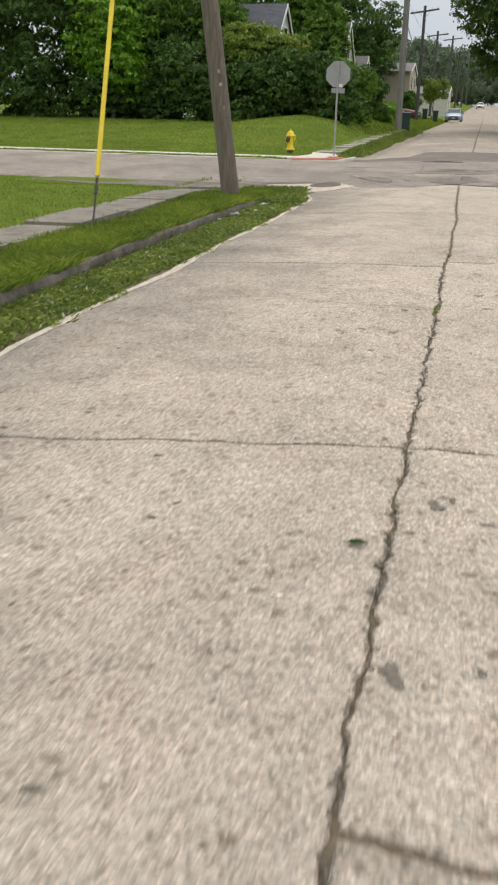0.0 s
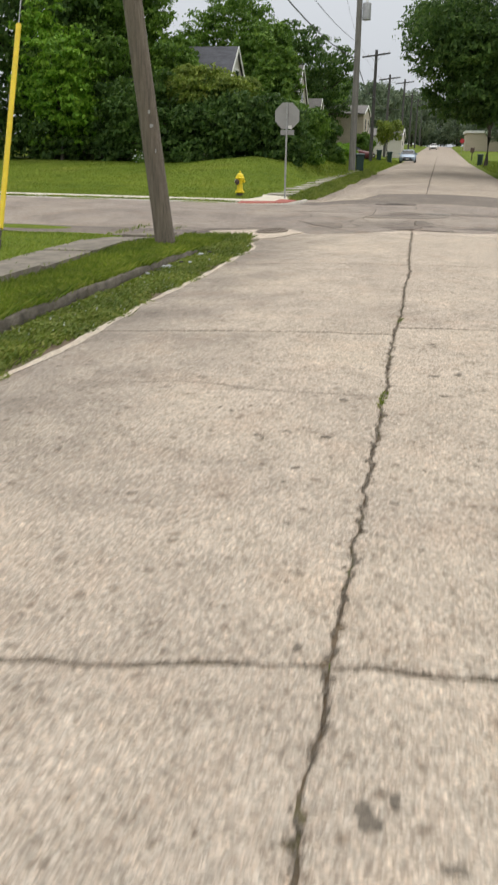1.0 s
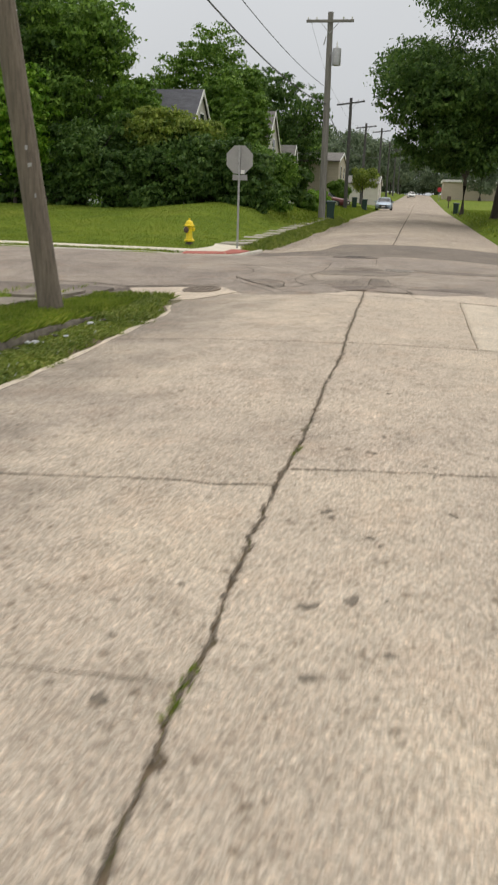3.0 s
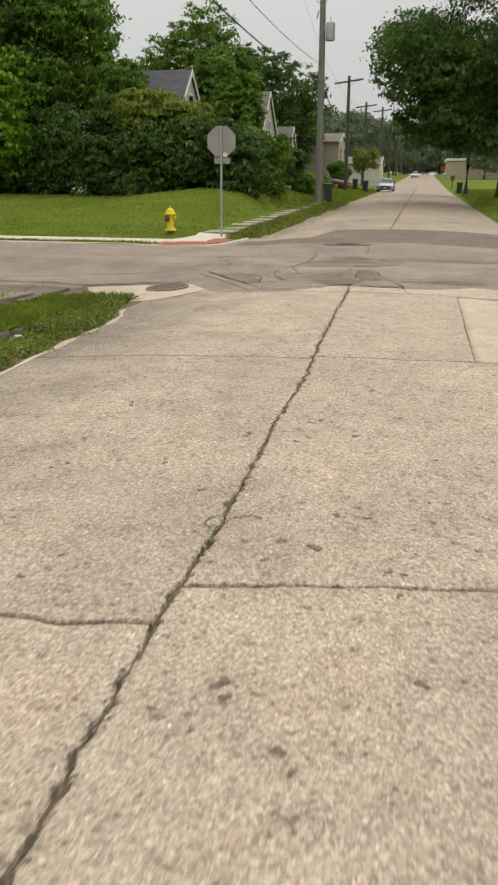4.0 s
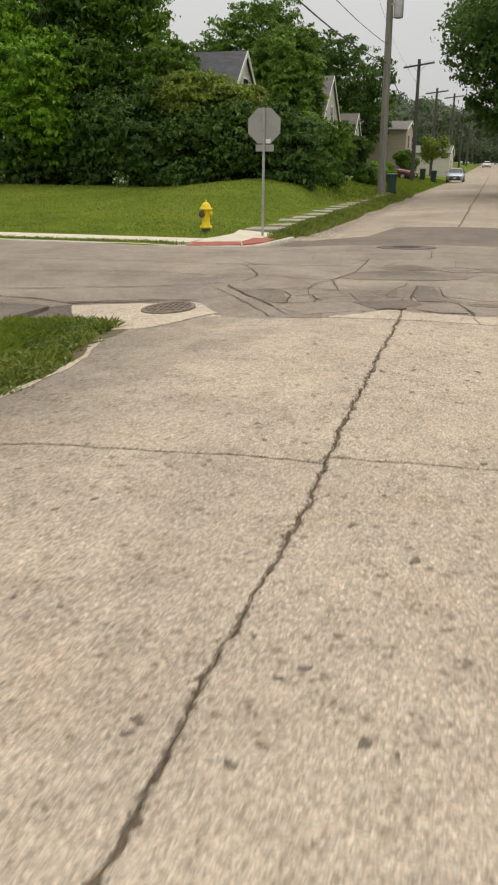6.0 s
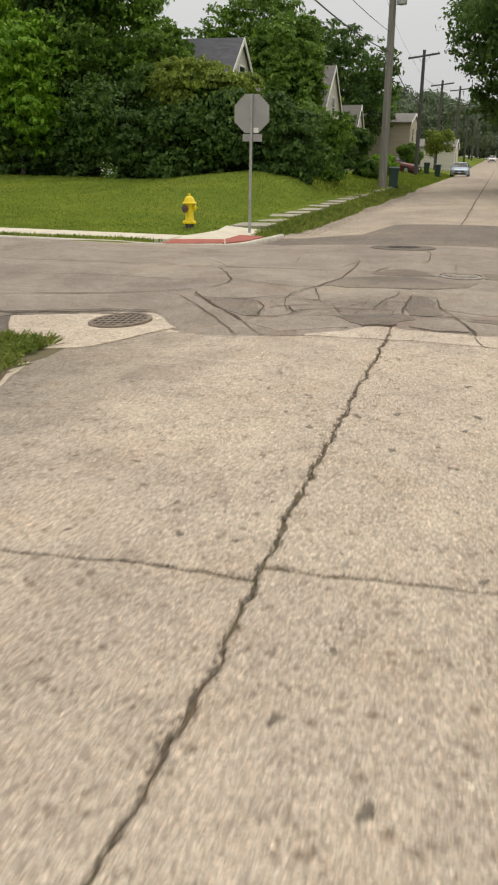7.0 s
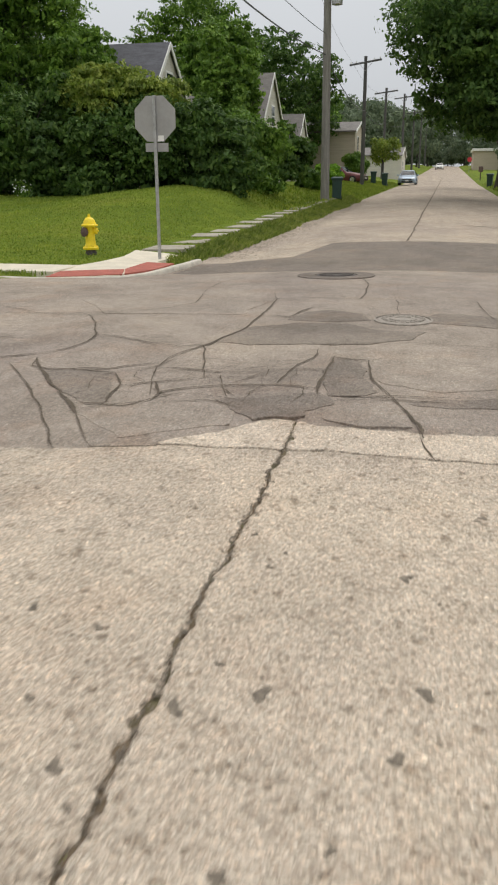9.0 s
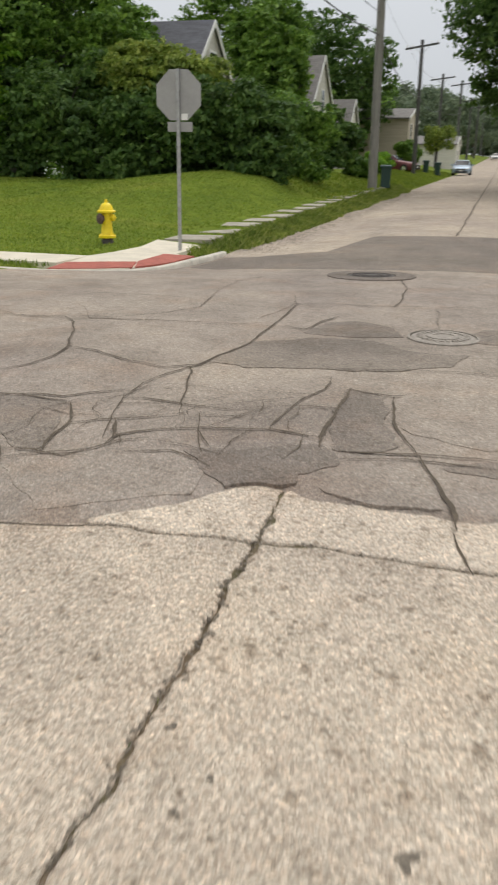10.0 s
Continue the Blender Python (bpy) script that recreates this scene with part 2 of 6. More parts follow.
# grey pole wood darkened in its colour, for poles silhouetted against the sky
M_POLE_SILHOUETTE = simple("silhouette_pole_wood", (0.1, 0.095, 0.09), 0.9, 0, 0.35, 4, 0.5, 0.01, (5, 5, 0.3))
M_KERB = simple("kerb_concrete", (0.62, 0.57, 0.48), 0.9, 0, 0.3, 3, 0.5, 0.008)
M_KERB_OLD = simple("mossy_kerb", (0.2, 0.172, 0.132), 0.95, 0, 0.6, 5, 0.9, 0.018)
M_SLAB = simple("pavement_slab", (0.265, 0.228, 0.178), 0.9, 0, 0.4, 3, 0.6, 0.01)
M_SLAB_NEW = simple("new_pavement", (0.68, 0.615, 0.49), 0.9, 0, 0.15, 3, 0.3, 0.004)
M_SLAB_WORN = simple("worn_pavement", (0.4, 0.36, 0.29), 0.9, 0, 0.3, 3, 0.4, 0.006)
M_PIT = simple("chipped_concrete", (0.31, 0.26, 0.2), 0.95, 0, 0.5, 40, 0.9, 0.01)
M_RED = simple("red_tactile_paving", (0.42, 0.12, 0.085), 0.85, 0, 0.25, 8, 0.4, 0.006)
M_YELLOW = simple("yellow_hydrant_paint", (0.92, 0.68, 0.012), 0.45, 0, 0.18, 10, 0.2, 0.003)
M_GUARD = simple("yellow_plastic", (0.85, 0.62, 0.02), 0.45, 0, 0.15, 4, 0.05)
M_STEEL = simple("galvanised_steel", (0.42, 0.42, 0.41), 0.5, 0.6, 0.25, 12, 0.2, 0.002)
M_SIGN = simple("sign_back_aluminium", (0.34, 0.335, 0.32), 0.6, 0.2, 0.12, 3, 0.05)
M_WHITE = simple("white_paint", (0.78, 0.77, 0.73), 0.6, 0, 0.12, 3, 0.1)
M_IRON_RUST = simple("rusty_iron", (0.27, 0.215, 0.165), 0.8, 0.15, 0.45, 20, 0.5, 0.004)
M_IRON = simple("cast_iron", (0.1, 0.085, 0.075), 0.75, 0.3, 0.4, 20, 0.5, 0.004)
M_IRON_WORN = simple("worn_cover_iron", (0.36, 0.318, 0.268), 0.75, 0.1, 0.4, 25, 0.6, 0.006)
M_BROWN = simple("rusty_cap", (0.13, 0.085, 0.07), 0.8, 0, 0.4, 25, 0.3)
M_BLACK = simple("black_rubber_and_openings", (0.02, 0.02, 0.02), 0.8, 0, 0.3, 10, 0.1)
M_WIRE = simple("wire", (0.035, 0.035, 0.035), 0.6, 0, 0.2, 4, 0)
M_ROOF = simple("slate_grey_shingles", (0.12, 0.12, 0.135), 0.9, 0, 0.3, 2, 0.6, 0.02, (1, 1, 4))
M_ROOF_PALE = simple("weathered_shingles", (0.2, 0.185, 0.17), 0.9, 0, 0.3, 2, 0.6, 0.02, (1, 1, 4))
M_SIDING = simple("cream_siding", (0.6, 0.57, 0.5), 0.8, 0, 0.18, 2, 0.3, 0.01, (0.3, 0.3, 9))
M_SIDING_TAN = simple("tan_siding", (0.5, 0.43, 0.33), 0.8, 0, 0.15, 2, 0.3, 0.01, (0.3, 0.3, 9))
M_GLASS = simple("dark_window_glass", (0.03, 0.035, 0.04), 0.08, 0, 0.1, 2, 0)
M_CAR = simple("silver_blue_paint", (0.3, 0.37, 0.45), 0.3, 0.4, 0.06, 2, 0)
M_CAR_DARK = simple("dark_red_paint", (0.12, 0.03, 0.03), 0.3, 0.3, 0.1, 2, 0)
M_CHROME = simple("bright_trim", (0.7, 0.7, 0.7), 0.2, 0.9, 0.05, 2, 0)
M_LAMP = simple("clear_headlamp", (0.75, 0.77, 0.8), 0.1, 0.3, 0.1, 6, 0)
M_BIN = simple("dark_green_plastic", (0.018, 0.05, 0.04), 0.5, 0, 0.25, 6, 0.1)
M_STOP = simple("red_sign_face", (0.5, 0.03, 0.04), 0.5, 0, 0.1, 3, 0)
M_LITTER = simple("litter_paper", (0.6, 0.6, 0.62), 0.8, 0, 0.3, 20, 0.2)


# ---- mesh helpers ----
def raw(name, verts, faces, mat, parent=None, smooth=False):
    me = bpy.data.meshes.new(name)
    me.from_pydata([tuple(map(float, v)) for v in verts], [], [tuple(map(int, f)) for f in faces])
    me.materials.append(mat)
    if smooth:
        me.polygons.foreach_set("use_smooth", [True] * len(me.polygons))
    ob = new(name, me)
    if parent:
        ob.parent = parent
    return ob


def fast(name, verts, quads, mat, parent=None):
    """A large mesh of loose quads or triangles, from arrays."""
    me = bpy.data.meshes.new(name)
    n, k = quads.shape
    me.vertices.add(len(verts))
    me.vertices.foreach_set("co", np.ascontiguousarray(verts, dtype=np.float32).ravel())
    me.loops.add(n * k)
    me.loops.foreach_set("vertex_index", np.ascontiguousarray(quads, dtype=np.int32).ravel())
    me.polygons.add(n)
    me.polygons.foreach_set("loop_start", np.arange(0, n * k, k, dtype=np.int32))
    me.polygons.foreach_set("loop_total", np.full(n, k, dtype=np.int32))
    me.update(calc_edges=True)
    me.materials.append(mat)
    ob = new(name, me)
    if parent:
        ob.parent = parent
    return ob


def part(name, bm, mat, parent=None, label="", smooth=False):
    me = bpy.data.meshes.new(name)
    bmesh.ops.recalc_face_normals(bm, faces=bm.faces[:])
    bm.to_mesh(me)
    bm.free()
    me.materials.append(mat)
    if smooth:
        me.polygons.foreach_set("use_smooth", [True] * len(me.polygons))
        me.set_sharp_from_angle(angle=radians(40))
    ob = new(name, me)
    if parent:
        ob.parent = parent
    return tagged(ob, label)


def holder(name, at, label, category, group="", kind=""):
    ob = new(name)
    ob.location = at
    return tagged(ob, label, category, group, kind)


def box(sx, sy, sz, m=Matrix(), bevel=0.0, bm=None, taper=1.0):
    bm = bm or bmesh.new()
    b = bmesh.new()
    bmesh.ops.create_cube(b, size=1)
    for v in b.verts:
        k = taper if v.co.z > 0 else 1.0
        v.co = Vector((v.co.x * sx * k, v.co.y * sy * k, v.co.z * sz))
    if bevel:
        bmesh.ops.bevel(b, geom=b.edges[:], offset=bevel, segments=2, affect="EDGES", profile=0.5)
    b.transform(m)
    me = bpy.data.meshes.new("tmp")
    b.to_mesh(me)
    b.free()
    bm.from_mesh(me)
    bpy.data.meshes.remove(me)
    return bm


def lathe(profile, n=20, m=Matrix(), bm=None):
    """A turned body: profile of (radius, z)."""
    bm = bm or bmesh.new()
    rings = []
    for r, z in profile:
        rings.append([bm.verts.new(m @ Vector((r * math.cos(2 * math.pi * i / n), r * math.sin(2 * math.pi * i / n), z))) for i in range(n)])
    for a, b in zip(rings, rings[1:]):
        for i in range(n):
            bm.faces.new((a[i], a[(i + 1) % n], b[(i + 1) % n], b[i]))
    bm.faces.new(rings[0][::-1])
    bm.faces.new(rings[-1])
    return bm


def tube(points, radii, n=8, bm=None):
    """A round bar through points."""
    bm = bm or bmesh.new()
    pts = [Vector(p) for p in points]
    rings = []
    for i, p in enumerate(pts):
        d = (pts[min(i + 1, len(pts) - 1)] - pts[max(i - 1, 0)]).normalized()
        q = d.to_track_quat("Z", "Y")
        r = radii[i] if isinstance(radii, (list, tuple)) else radii
        rings.append([bm.verts.new(p + q @ Vector((r * math.cos(2 * math.pi * k / n), r * math.sin(2 * math.pi * k / n), 0))) for k in range(n)])
    for a, b in zip(rings, rings[1:]):
        for k in range(n):
            bm.faces.new((a[k], a[(k + 1) % n], b[(k + 1) % n], b[k]))
    bm.faces.new(rings[0][::-1])
    bm.faces.new(rings[-1])
    return bm


def step(a, b, x):
    u = np.clip((np.asarray(x, float) - a) / (b - a), 0, 1)
    return u * u * (3 - 2 * u)


def wob(s, seed, octaves=5, base=1.0):
    """Smooth one-dimensional noise, about -1 to 1."""
    s = np.asarray(s, float)
    rs = np.random.RandomState(seed)
    out, amp = np.zeros_like(s), 1.0
    for k in range(octaves):
        f = base * 2.17 ** k
        tab = rs.uniform(-1, 1, 4096)
        u = s * f + 1000.3
        i = np.floor(u).astype(int)
        w = u - i
        w = w * w * (3 - 2 * w)
        out += amp * (tab[i % 4096] * (1 - w) + tab[(i + 1) % 4096] * w)
        amp *= 0.55
    return out / 1.6


# ---- heights of the place ----
ROAD_L, ROAD_R = -4.15, 3.45

def climb(y):
    y = np.asarray(y, float)
    return 0.007 * (np.clip(y, 20, 105) - 20) + 0.016 * (np.clip(y, 105, 300) - 105)


def road_z(x, y):
    x, y = np.asarray(x, float), np.asarray(y, float)
    crown = -0.014 * np.minimum(np.abs(x + 0.3), 3.3) ** 2
    cross = step(17.6, 21, y) * (1 - step(23.5, 28, y))
    return crown * (1 - 0.85 * cross) + 0.075 * cross + climb(y)


def verge_z(y):
    y = np.asarray(y, float)
    return np.interp(y, [-50, 26, 29, 52, 105, 300, 900], [0.03, 0.05, 0.06, 0.40, 0.72, 3.85, 6.0])


def lawn_z(x, y):
    """Turf level on the blocks beside the streets."""
    x, y = np.asarray(x, float), np.asarray(y, float)
    near = 0.03 + 0.02 * step(-4, -9, x) - 0.13 * step(14.2, 16.9, y)
    far = verge_z(y) + 0.44 * step(28, 42, y) * step(-5.0, -9, x)
    far = far + 0.5 * step(-5.6, -7.2, x) * (1 - 0.75 * step(-8, -13, x)) * step(31, 41, y) * (1 - step(50, 62, y))
    rim = np.minimum(road_z(ROAD_L, y) + 0.05, verge_z(y))
    far = rim + (far - rim) * step(-4.2, -4.95, x)
    left = np.where(y < 22, near, far)
    right = np.minimum(road_z(ROAD_R, y) + 0.1, verge_z(y) + 0.05)
    return np.where(x < 0, left, right + (verge_z(y) + 0.08 - right) * step(3.6, 4.8, x))




def near_edge(x):
    """Ragged near border of the asphalt on the older concrete."""
    x = np.asarray(x, float)
    xs = [-60, -4.75, -4.6, -3.6, -3.0, -2.55, -2.04, -1.5, -1.24, -1.1, -0.96, -0.82, -0.7, -0.59, -0.43, -0.28, -0.05, 0.38, 0.85, 1.42, 4, 60]
    ys = [18.25, 18.25, 18.45, 18.78, 18.72, 17.95, 17.68, 17.79, 17.82, 17.97, 18.05, 18.18, 18.37, 18.48, 18.52, 18.39, 18.38, 18.37, 18.45, 18.8, 18.95, 19.4]
    return np.interp(x, xs, ys) + 0.03 * wob(x * 1.6, 5, 5, 2.0) + 0.018 * wob(x, 6, 3, 14)


def far_edge(x):
    x = np.asarray(x, float)
    xs = [-60, -6.2, -5.5, -4.9, -4.47, -4.2, -4.1, -4.06, -2.4, -2.0, 1.5, 3.45, 3.46, 3.9, 5, 60]
    ys = [24.4, 25.03, 25.28, 25.58, 25.84, 26.45, 27.25, 28.8, 29.4, 32.35, 32.8, 33.0, 28.6, 27.3, 26.6, 26.6]
    return np.interp(x, xs, ys)


def gridded(name, xs, ys, zf, mat, parent=None):
    X, Y = np.meshgrid(xs, ys)
    Z = zf(X, Y)
    nx = len(xs)
    v = np.stack([X, Y, Z], -1).reshape(-1, 3)
    j, i = np.meshgrid(np.arange(len(ys) - 1), np.arange(nx - 1), indexing="ij")
    a = (j * nx + i).ravel()
    return fast(name, v, np.stack([a, a + 1, a + nx + 1, a + nx], -1), mat, parent)


def ground_z(x, y):
    """One turf sheet: up at the lawns, well down under the streets."""
    z = lawn_z(x, y)
    xl = np.where(np.asarray(y) < 22, -3.7, -4.3)
    in_main = step(xl, xl + 0.28, x) * (1 - step(ROAD_R - 0.05, ROAD_R + 0.15, x))
    in_cross = step(17.7, 18.3, y) * (1 - step(24.4, 25.0, y))
    corner = step(-6.2, -5.2, x) * step(17.2, 18.2, y) * (1 - step(24.9, 25.6, y)) * (1 - step(6, 7, x))
    ramp_in = step(-6.0, -5.6, x) * (1 - step(-4.3, -3.6, x)) * step(24.5, 25.0, y) * (1 - step(26.0, 31, y))
    under = np.minimum(road_z(x, y), lawn_z(x, y)) - 0.16
    walk_bed = 0.4 * step(25.5, 25.7, y) * (1 - step(26.75, 26.95, y)) * (1 - step(-5.6, -5.3, x))
    in_cross = np.maximum(in_cross, walk_bed)
    w = np.maximum(np.maximum(in_main, in_cross), np.maximum(corner, 0.5 * ramp_in))
    return z * (1 - w) + under * w + 0.02 * (1 - w) * np.sin(x * 1.7) * np.sin(y * 1.3)


xs = np.unique(np.concatenate([np.linspace(-700, -60, 14), np.linspace(-60, -26, 18), np.arange(-26, 6.01, 0.25), np.linspace(6, 60, 20), np.linspace(60, 700, 14)]))
ys = np.unique(np.concatenate([np.linspace(-300, -10, 10), np.arange(-10, 56.01, 0.25), np.linspace(56, 130, 40), np.linspace(130, 900, 24)]))
tagged(gridded("ground", xs, ys, ground_z, M_SOIL), "mown green turf on gently rising ground", "ground", kind="structure")

# older concrete street: slabs that meet in open, ragged joints
street = holder("road_1", (0, 0, 0), "worn tan concrete street with open ragged joints", "road", kind="structure")
gx, gy = np.arange(-4.4, 3.9, 0.2), np.arange(-12, 19.6, 0.25)
gridded("dirt_bed", gx, gy, lambda x, y: road_z(x, y) - 0.017 + 0.005 * np.sin(9 * x + 3 * y) * np.sin(7 * y), M_DIRT, street)


def centre_x(y):
    y = np.asarray(y, float)
    ys_ = [-12, 1.2, 2.9, 3.5, 5.4, 6.5, 7.7, 9.4, 11.7, 12.5, 13.2, 15.4, 16.5, 18.5, 20]
    xs_ = [-0.1, -0.17, -0.19, -0.21, -0.21, -0.22, -0.26, -0.24, -0.28, -0.25, -0.29, -0.35, -0.37, -0.41, -0.43]
    return np.interp(y, ys_, xs_) + 0.016 * wob(y, 11, 5, 1.4) + 0.016 * wob(y, 12, 4, 6) + 0.009 * wob(y, 13, 2, 19)


def joint_left(k):
    at, slope = ((-9, 0), (-1.6, 0.1), (3.48, 0.16), (8.43, 0.07), (13.22, 0.06), (17.93, 0.02), (19.5, 0))[k]
    return lambda x: at + slope * (np.asarray(x) + 0.25) + 0.05 * wob(x, 21 + k, 5, 0.9) + 0.028 * wob(x, 31 + k, 4, 4)


def joint_right(k):
    at, slope = ((-9, 0), (1.29, 0.0), (3.52, 0.12), (8.78, 0.18), (13.26, 0.14), (17.96, 0.0), (19.5, 0))[k]
    return lambda x: at + slope * (np.asarray(x) + 0.25) + 0.045 * wob(x, 41 + k, 5, 1.0) + 0.028 * wob(x, 51 + k, 4, 4)


def chips(s, seed, every=0.33, deep=0.03):
    """Bites broken out of an edge: how far each reaches in at s."""
    q = random.Random(seed)
    out, at = np.zeros_like(np.asarray(s, float)), -12.0
    while at < 20:
        at += q.uniform(0.2, 1.8) * every
        half, bite = q.uniform(0.012, 0.07), deep * q.uniform(0.15, 1.0) ** 1.6
        out = np.maximum(out, bite * np.clip(1.6 * (1 - np.abs(s - at) / half), 0, 1))
    return out


def slab(xa, xb, ya, yb, mat, gap_a, gap_b, nu, nv, seed, name="concrete_slab"):
    """A cast slab between two edge curves across and two along, with worn arrises."""
    u = np.linspace(0, 1, nu)
    u = np.where(u < 0.5, 0.5 * (2 * u) ** 1.5, 1 - 0.5 * (2 - 2 * u) ** 1.5)
    v = np.linspace(0, 1, nv)
    U, V = np.meshgrid(u, v)
    Y = ya(0 * U) + (yb(0 * U) - ya(0 * U)) * V
    for _ in range(3):
        wid_a = gap_a * (0.8 + 0.55 * wob(Y, seed, 5, 2.5) + 0.45 * wob(Y, seed + 7, 2, 24)) + (chips(Y, seed) if gap_a > 0.0085 else 0)
        wid_b = gap_b * (0.8 + 0.55 * wob(Y, seed + 1, 5, 2.5) + 0.45 * wob(Y, seed + 8, 2, 24)) + (chips(Y, seed + 1) if gap_b > 0.0085 else 0)
        A, B = xa(Y) + wid_a, xb(Y) - wid_b
        X = A + (B - A) * U
        ga = 0.012 * (1 + 0.8 * wob(X, seed + 2, 4, 2)) + chips(X, seed + 2, 0.5, 0.02)
        Y = ya(X) + ga + (yb(X) - ya(X) - 2 * ga) * V
    edge = np.minimum(np.minimum(X - A, B - X), np.minimum(Y - ya(X), yb(X) - Y))
    Z = road_z(X, Y) - 0.008 * np.exp(-np.maximum(edge, 0) / 0.015) + 0.0015 * wob(X * 7 + Y * 13, seed + 3, 3, 1)
    top = np.stack([X, Y, Z], -1).reshape(-1, 3)
    j, i = np.meshgrid(np.arange(nv - 1), np.arange(nu - 1), indexing="ij")
    a = (j * nu + i).ravel()
    quads = [np.stack([a, a + 1, a + nu + 1, a + nu], -1)]
    ring = np.concatenate([np.arange(nu), np.arange(1, nv) * nu + nu - 1, (nv - 1) * nu + np.arange(nu - 2, -1, -1), np.arange(nv - 2, 0, -1) * nu])
    low = top[ring] - [0, 0, 0.07]
    n = len(top)
    k = np.arange(len(ring))
    k2 = (k + 1) % len(ring)
    quads.append(np.stack([ring[k2], ring[k], n + k, n + k2], -1))
    return fast(name, np.concatenate([top, low]), np.concatenate(quads), mat, street)


left_edge = lambda y: -2.94 + 0.055 * wob(y, 61, 4, 0.7) - 0.5 * step(15.0, 17.2, y)
right_edge = lambda y: 3.45 + 0 * np.asarray(y)
patch_x = lambda y: 1.145 + 0.006 * wob(y, 63, 3, 2)
for k in range(6):
    ny = (40, 360, 420, 400, 400, 110)[k]
    slab(left_edge, centre_x, joint_left(k), joint_left(k + 1), M_CONC if k < 5 else M_CONC_EDGE, 0.0, 0.009, 64, ny, 70 + 5 * k)
    ny = (60, 200, 420, 400, 400, 110)[k]
    if k == 4:
        slab(centre_x, patch_x, joint_right(k), joint_right(k + 1), M_CONC, 0.009, 0.008, 36, ny, 120)
        slab(patch_x, right_edge, lambda x: 13.5 + 0 * x, lambda x: 17.9 + 0 * x, M_CONC_NEW, 0.006, 0.0, 14, 40, 125, "new_concrete_slab")
        slab(patch_x, right_edge, joint_right(4), lambda x: 13.49 + 0.12 * np.maximum(x - 2.2, 0), M_CONC, 0.006, 0.0, 14, 5, 127)
    else:
        slab(centre_x, right_edge, joint_right(k), joint_right(k + 1), M_CONC if k < 5 else M_CONC_EDGE, 0.009, 0.0, 64, ny, 130 + 5 * k)


def ribbon(name, pts, width, zf, dz, mat, parent, seed=0, jag=0.02, pitch=0.05):
    """A thin crooked line laid on the road."""
    P = np.array(pts, float)
    seg = np.r_[0, np.cumsum(np.linalg.norm(np.diff(P, axis=0), axis=1))]
    s = np.linspace(0, seg[-1], max(4, int(seg[-1] / pitch)))
    x, y = np.interp(s, seg, P[:, 0]), np.interp(s, seg, P[:, 1])
    tx, ty = np.gradient(x), np.gradient(y)
    ln = np.hypot(tx, ty) + 1e-9
    nx_, ny_ = -ty / ln, tx / ln
    off = jag * wob(s, seed, 5, 2.0)
    x, y = x + nx_ * off, y + ny_ * off
    w = 0.5 * width * (0.9 + 0.6 * wob(s, seed + 1, 4, 3)) * np.minimum(1, np.minimum(s, s[-1] - s) / 0.2 + 0.2)
    w = np.maximum(w, 0.2 * width)
    L = np.stack([x + nx_ * w, y + ny_ * w], -1)
    R = np.stack([x - nx_ * w, y - ny_ * w], -1)
    xy = np.concatenate([L, R])
    v = np.c_[xy, zf(xy[:, 0], xy[:, 1]) + dz]
    n = len(s)
    a = np.arange(n - 1)
    return fast(name, v, np.stack([a, a + n, a + n + 1, a + 1], -1), mat, parent)


def ragged(pts, seed, jag=0.03, pitch=0.08):
    P = np.array(list(pts) + [pts[0]], float)
    seg = np.r_[0, np.cumsum(np.linalg.norm(np.diff(P, axis=0), axis=1))]
    s = np.linspace(0, seg[-1], max(8, int(seg[-1] / pitch)), endpoint=False)
    return np.stack([np.interp(s, seg, P[:, 0]) + jag * wob(s, seed, 4, 2), np.interp(s, seg, P[:, 1]) + jag * wob(s, seed + 1, 4, 2)], -1)


def sheet(name, pts, zf, up, thick, mat, parent, seed=0, jag=0.03, pitch=0.08):
    """A thin slab of irregular outline that lies on the ground."""
    xy = ragged(pts, seed, jag, pitch) if jag else np.array(pts, float)
    bm = bmesh.new()
    top = [bm.verts.new((x, y, float(zf(x, y)) + up)) for x, y in xy]
    low = [bm.verts.new((x, y, float(zf(x, y)) + up - thick)) for x, y in xy]
    n = len(top)
    for i in range(n):
        bm.faces.new((top[i], low[i], low[(i + 1) % n], top[(i + 1) % n]))
    f = bm.faces.new(top)
    bmesh.ops.triangulate(bm, faces=[f])
    return part(name, bm, mat, parent)


ribbon("worn_edge", [(float(left_edge(y_ / 5)) + 0.03, y_ / 5) for y_ in range(-25, 84)], 0.085, road_z, 0.004, M_CONC_NEW, street, 290, 0.015, 0.05)
# hairline cracks, stains and chipped holes in the concrete
for i, (pts, w) in enumerate([
    ([(-2.7, 6.35), (-1.6, 6.6), (-0.9, 6.45), (-0.25, 6.5)], 0.005), ([(-2.85, 10.9), (-1.8, 11.05), (-1.2, 11.0)], 0.004),
    ([(0.48, 17.93), (0.43, 18.1), (0.39, 18.28)], 0.014),
    ([(-1.9, 17.78), (-1.24, 17.86), (-0.96, 17.93)], 0.012), ([(-0.2, 9.42), (-0.12, 9.5), (-0.05, 9.46)], 0.012),
    ([(-0.26, 9.3), (-0.31, 9.36), (-0.3, 9.44), (-0.25, 9.47)], 0.014)]):
    ribbon("hairline_crack", pts, w, road_z, 0.003, M_CRACK, street, 300 + 3 * i, 0.02, 0.03)
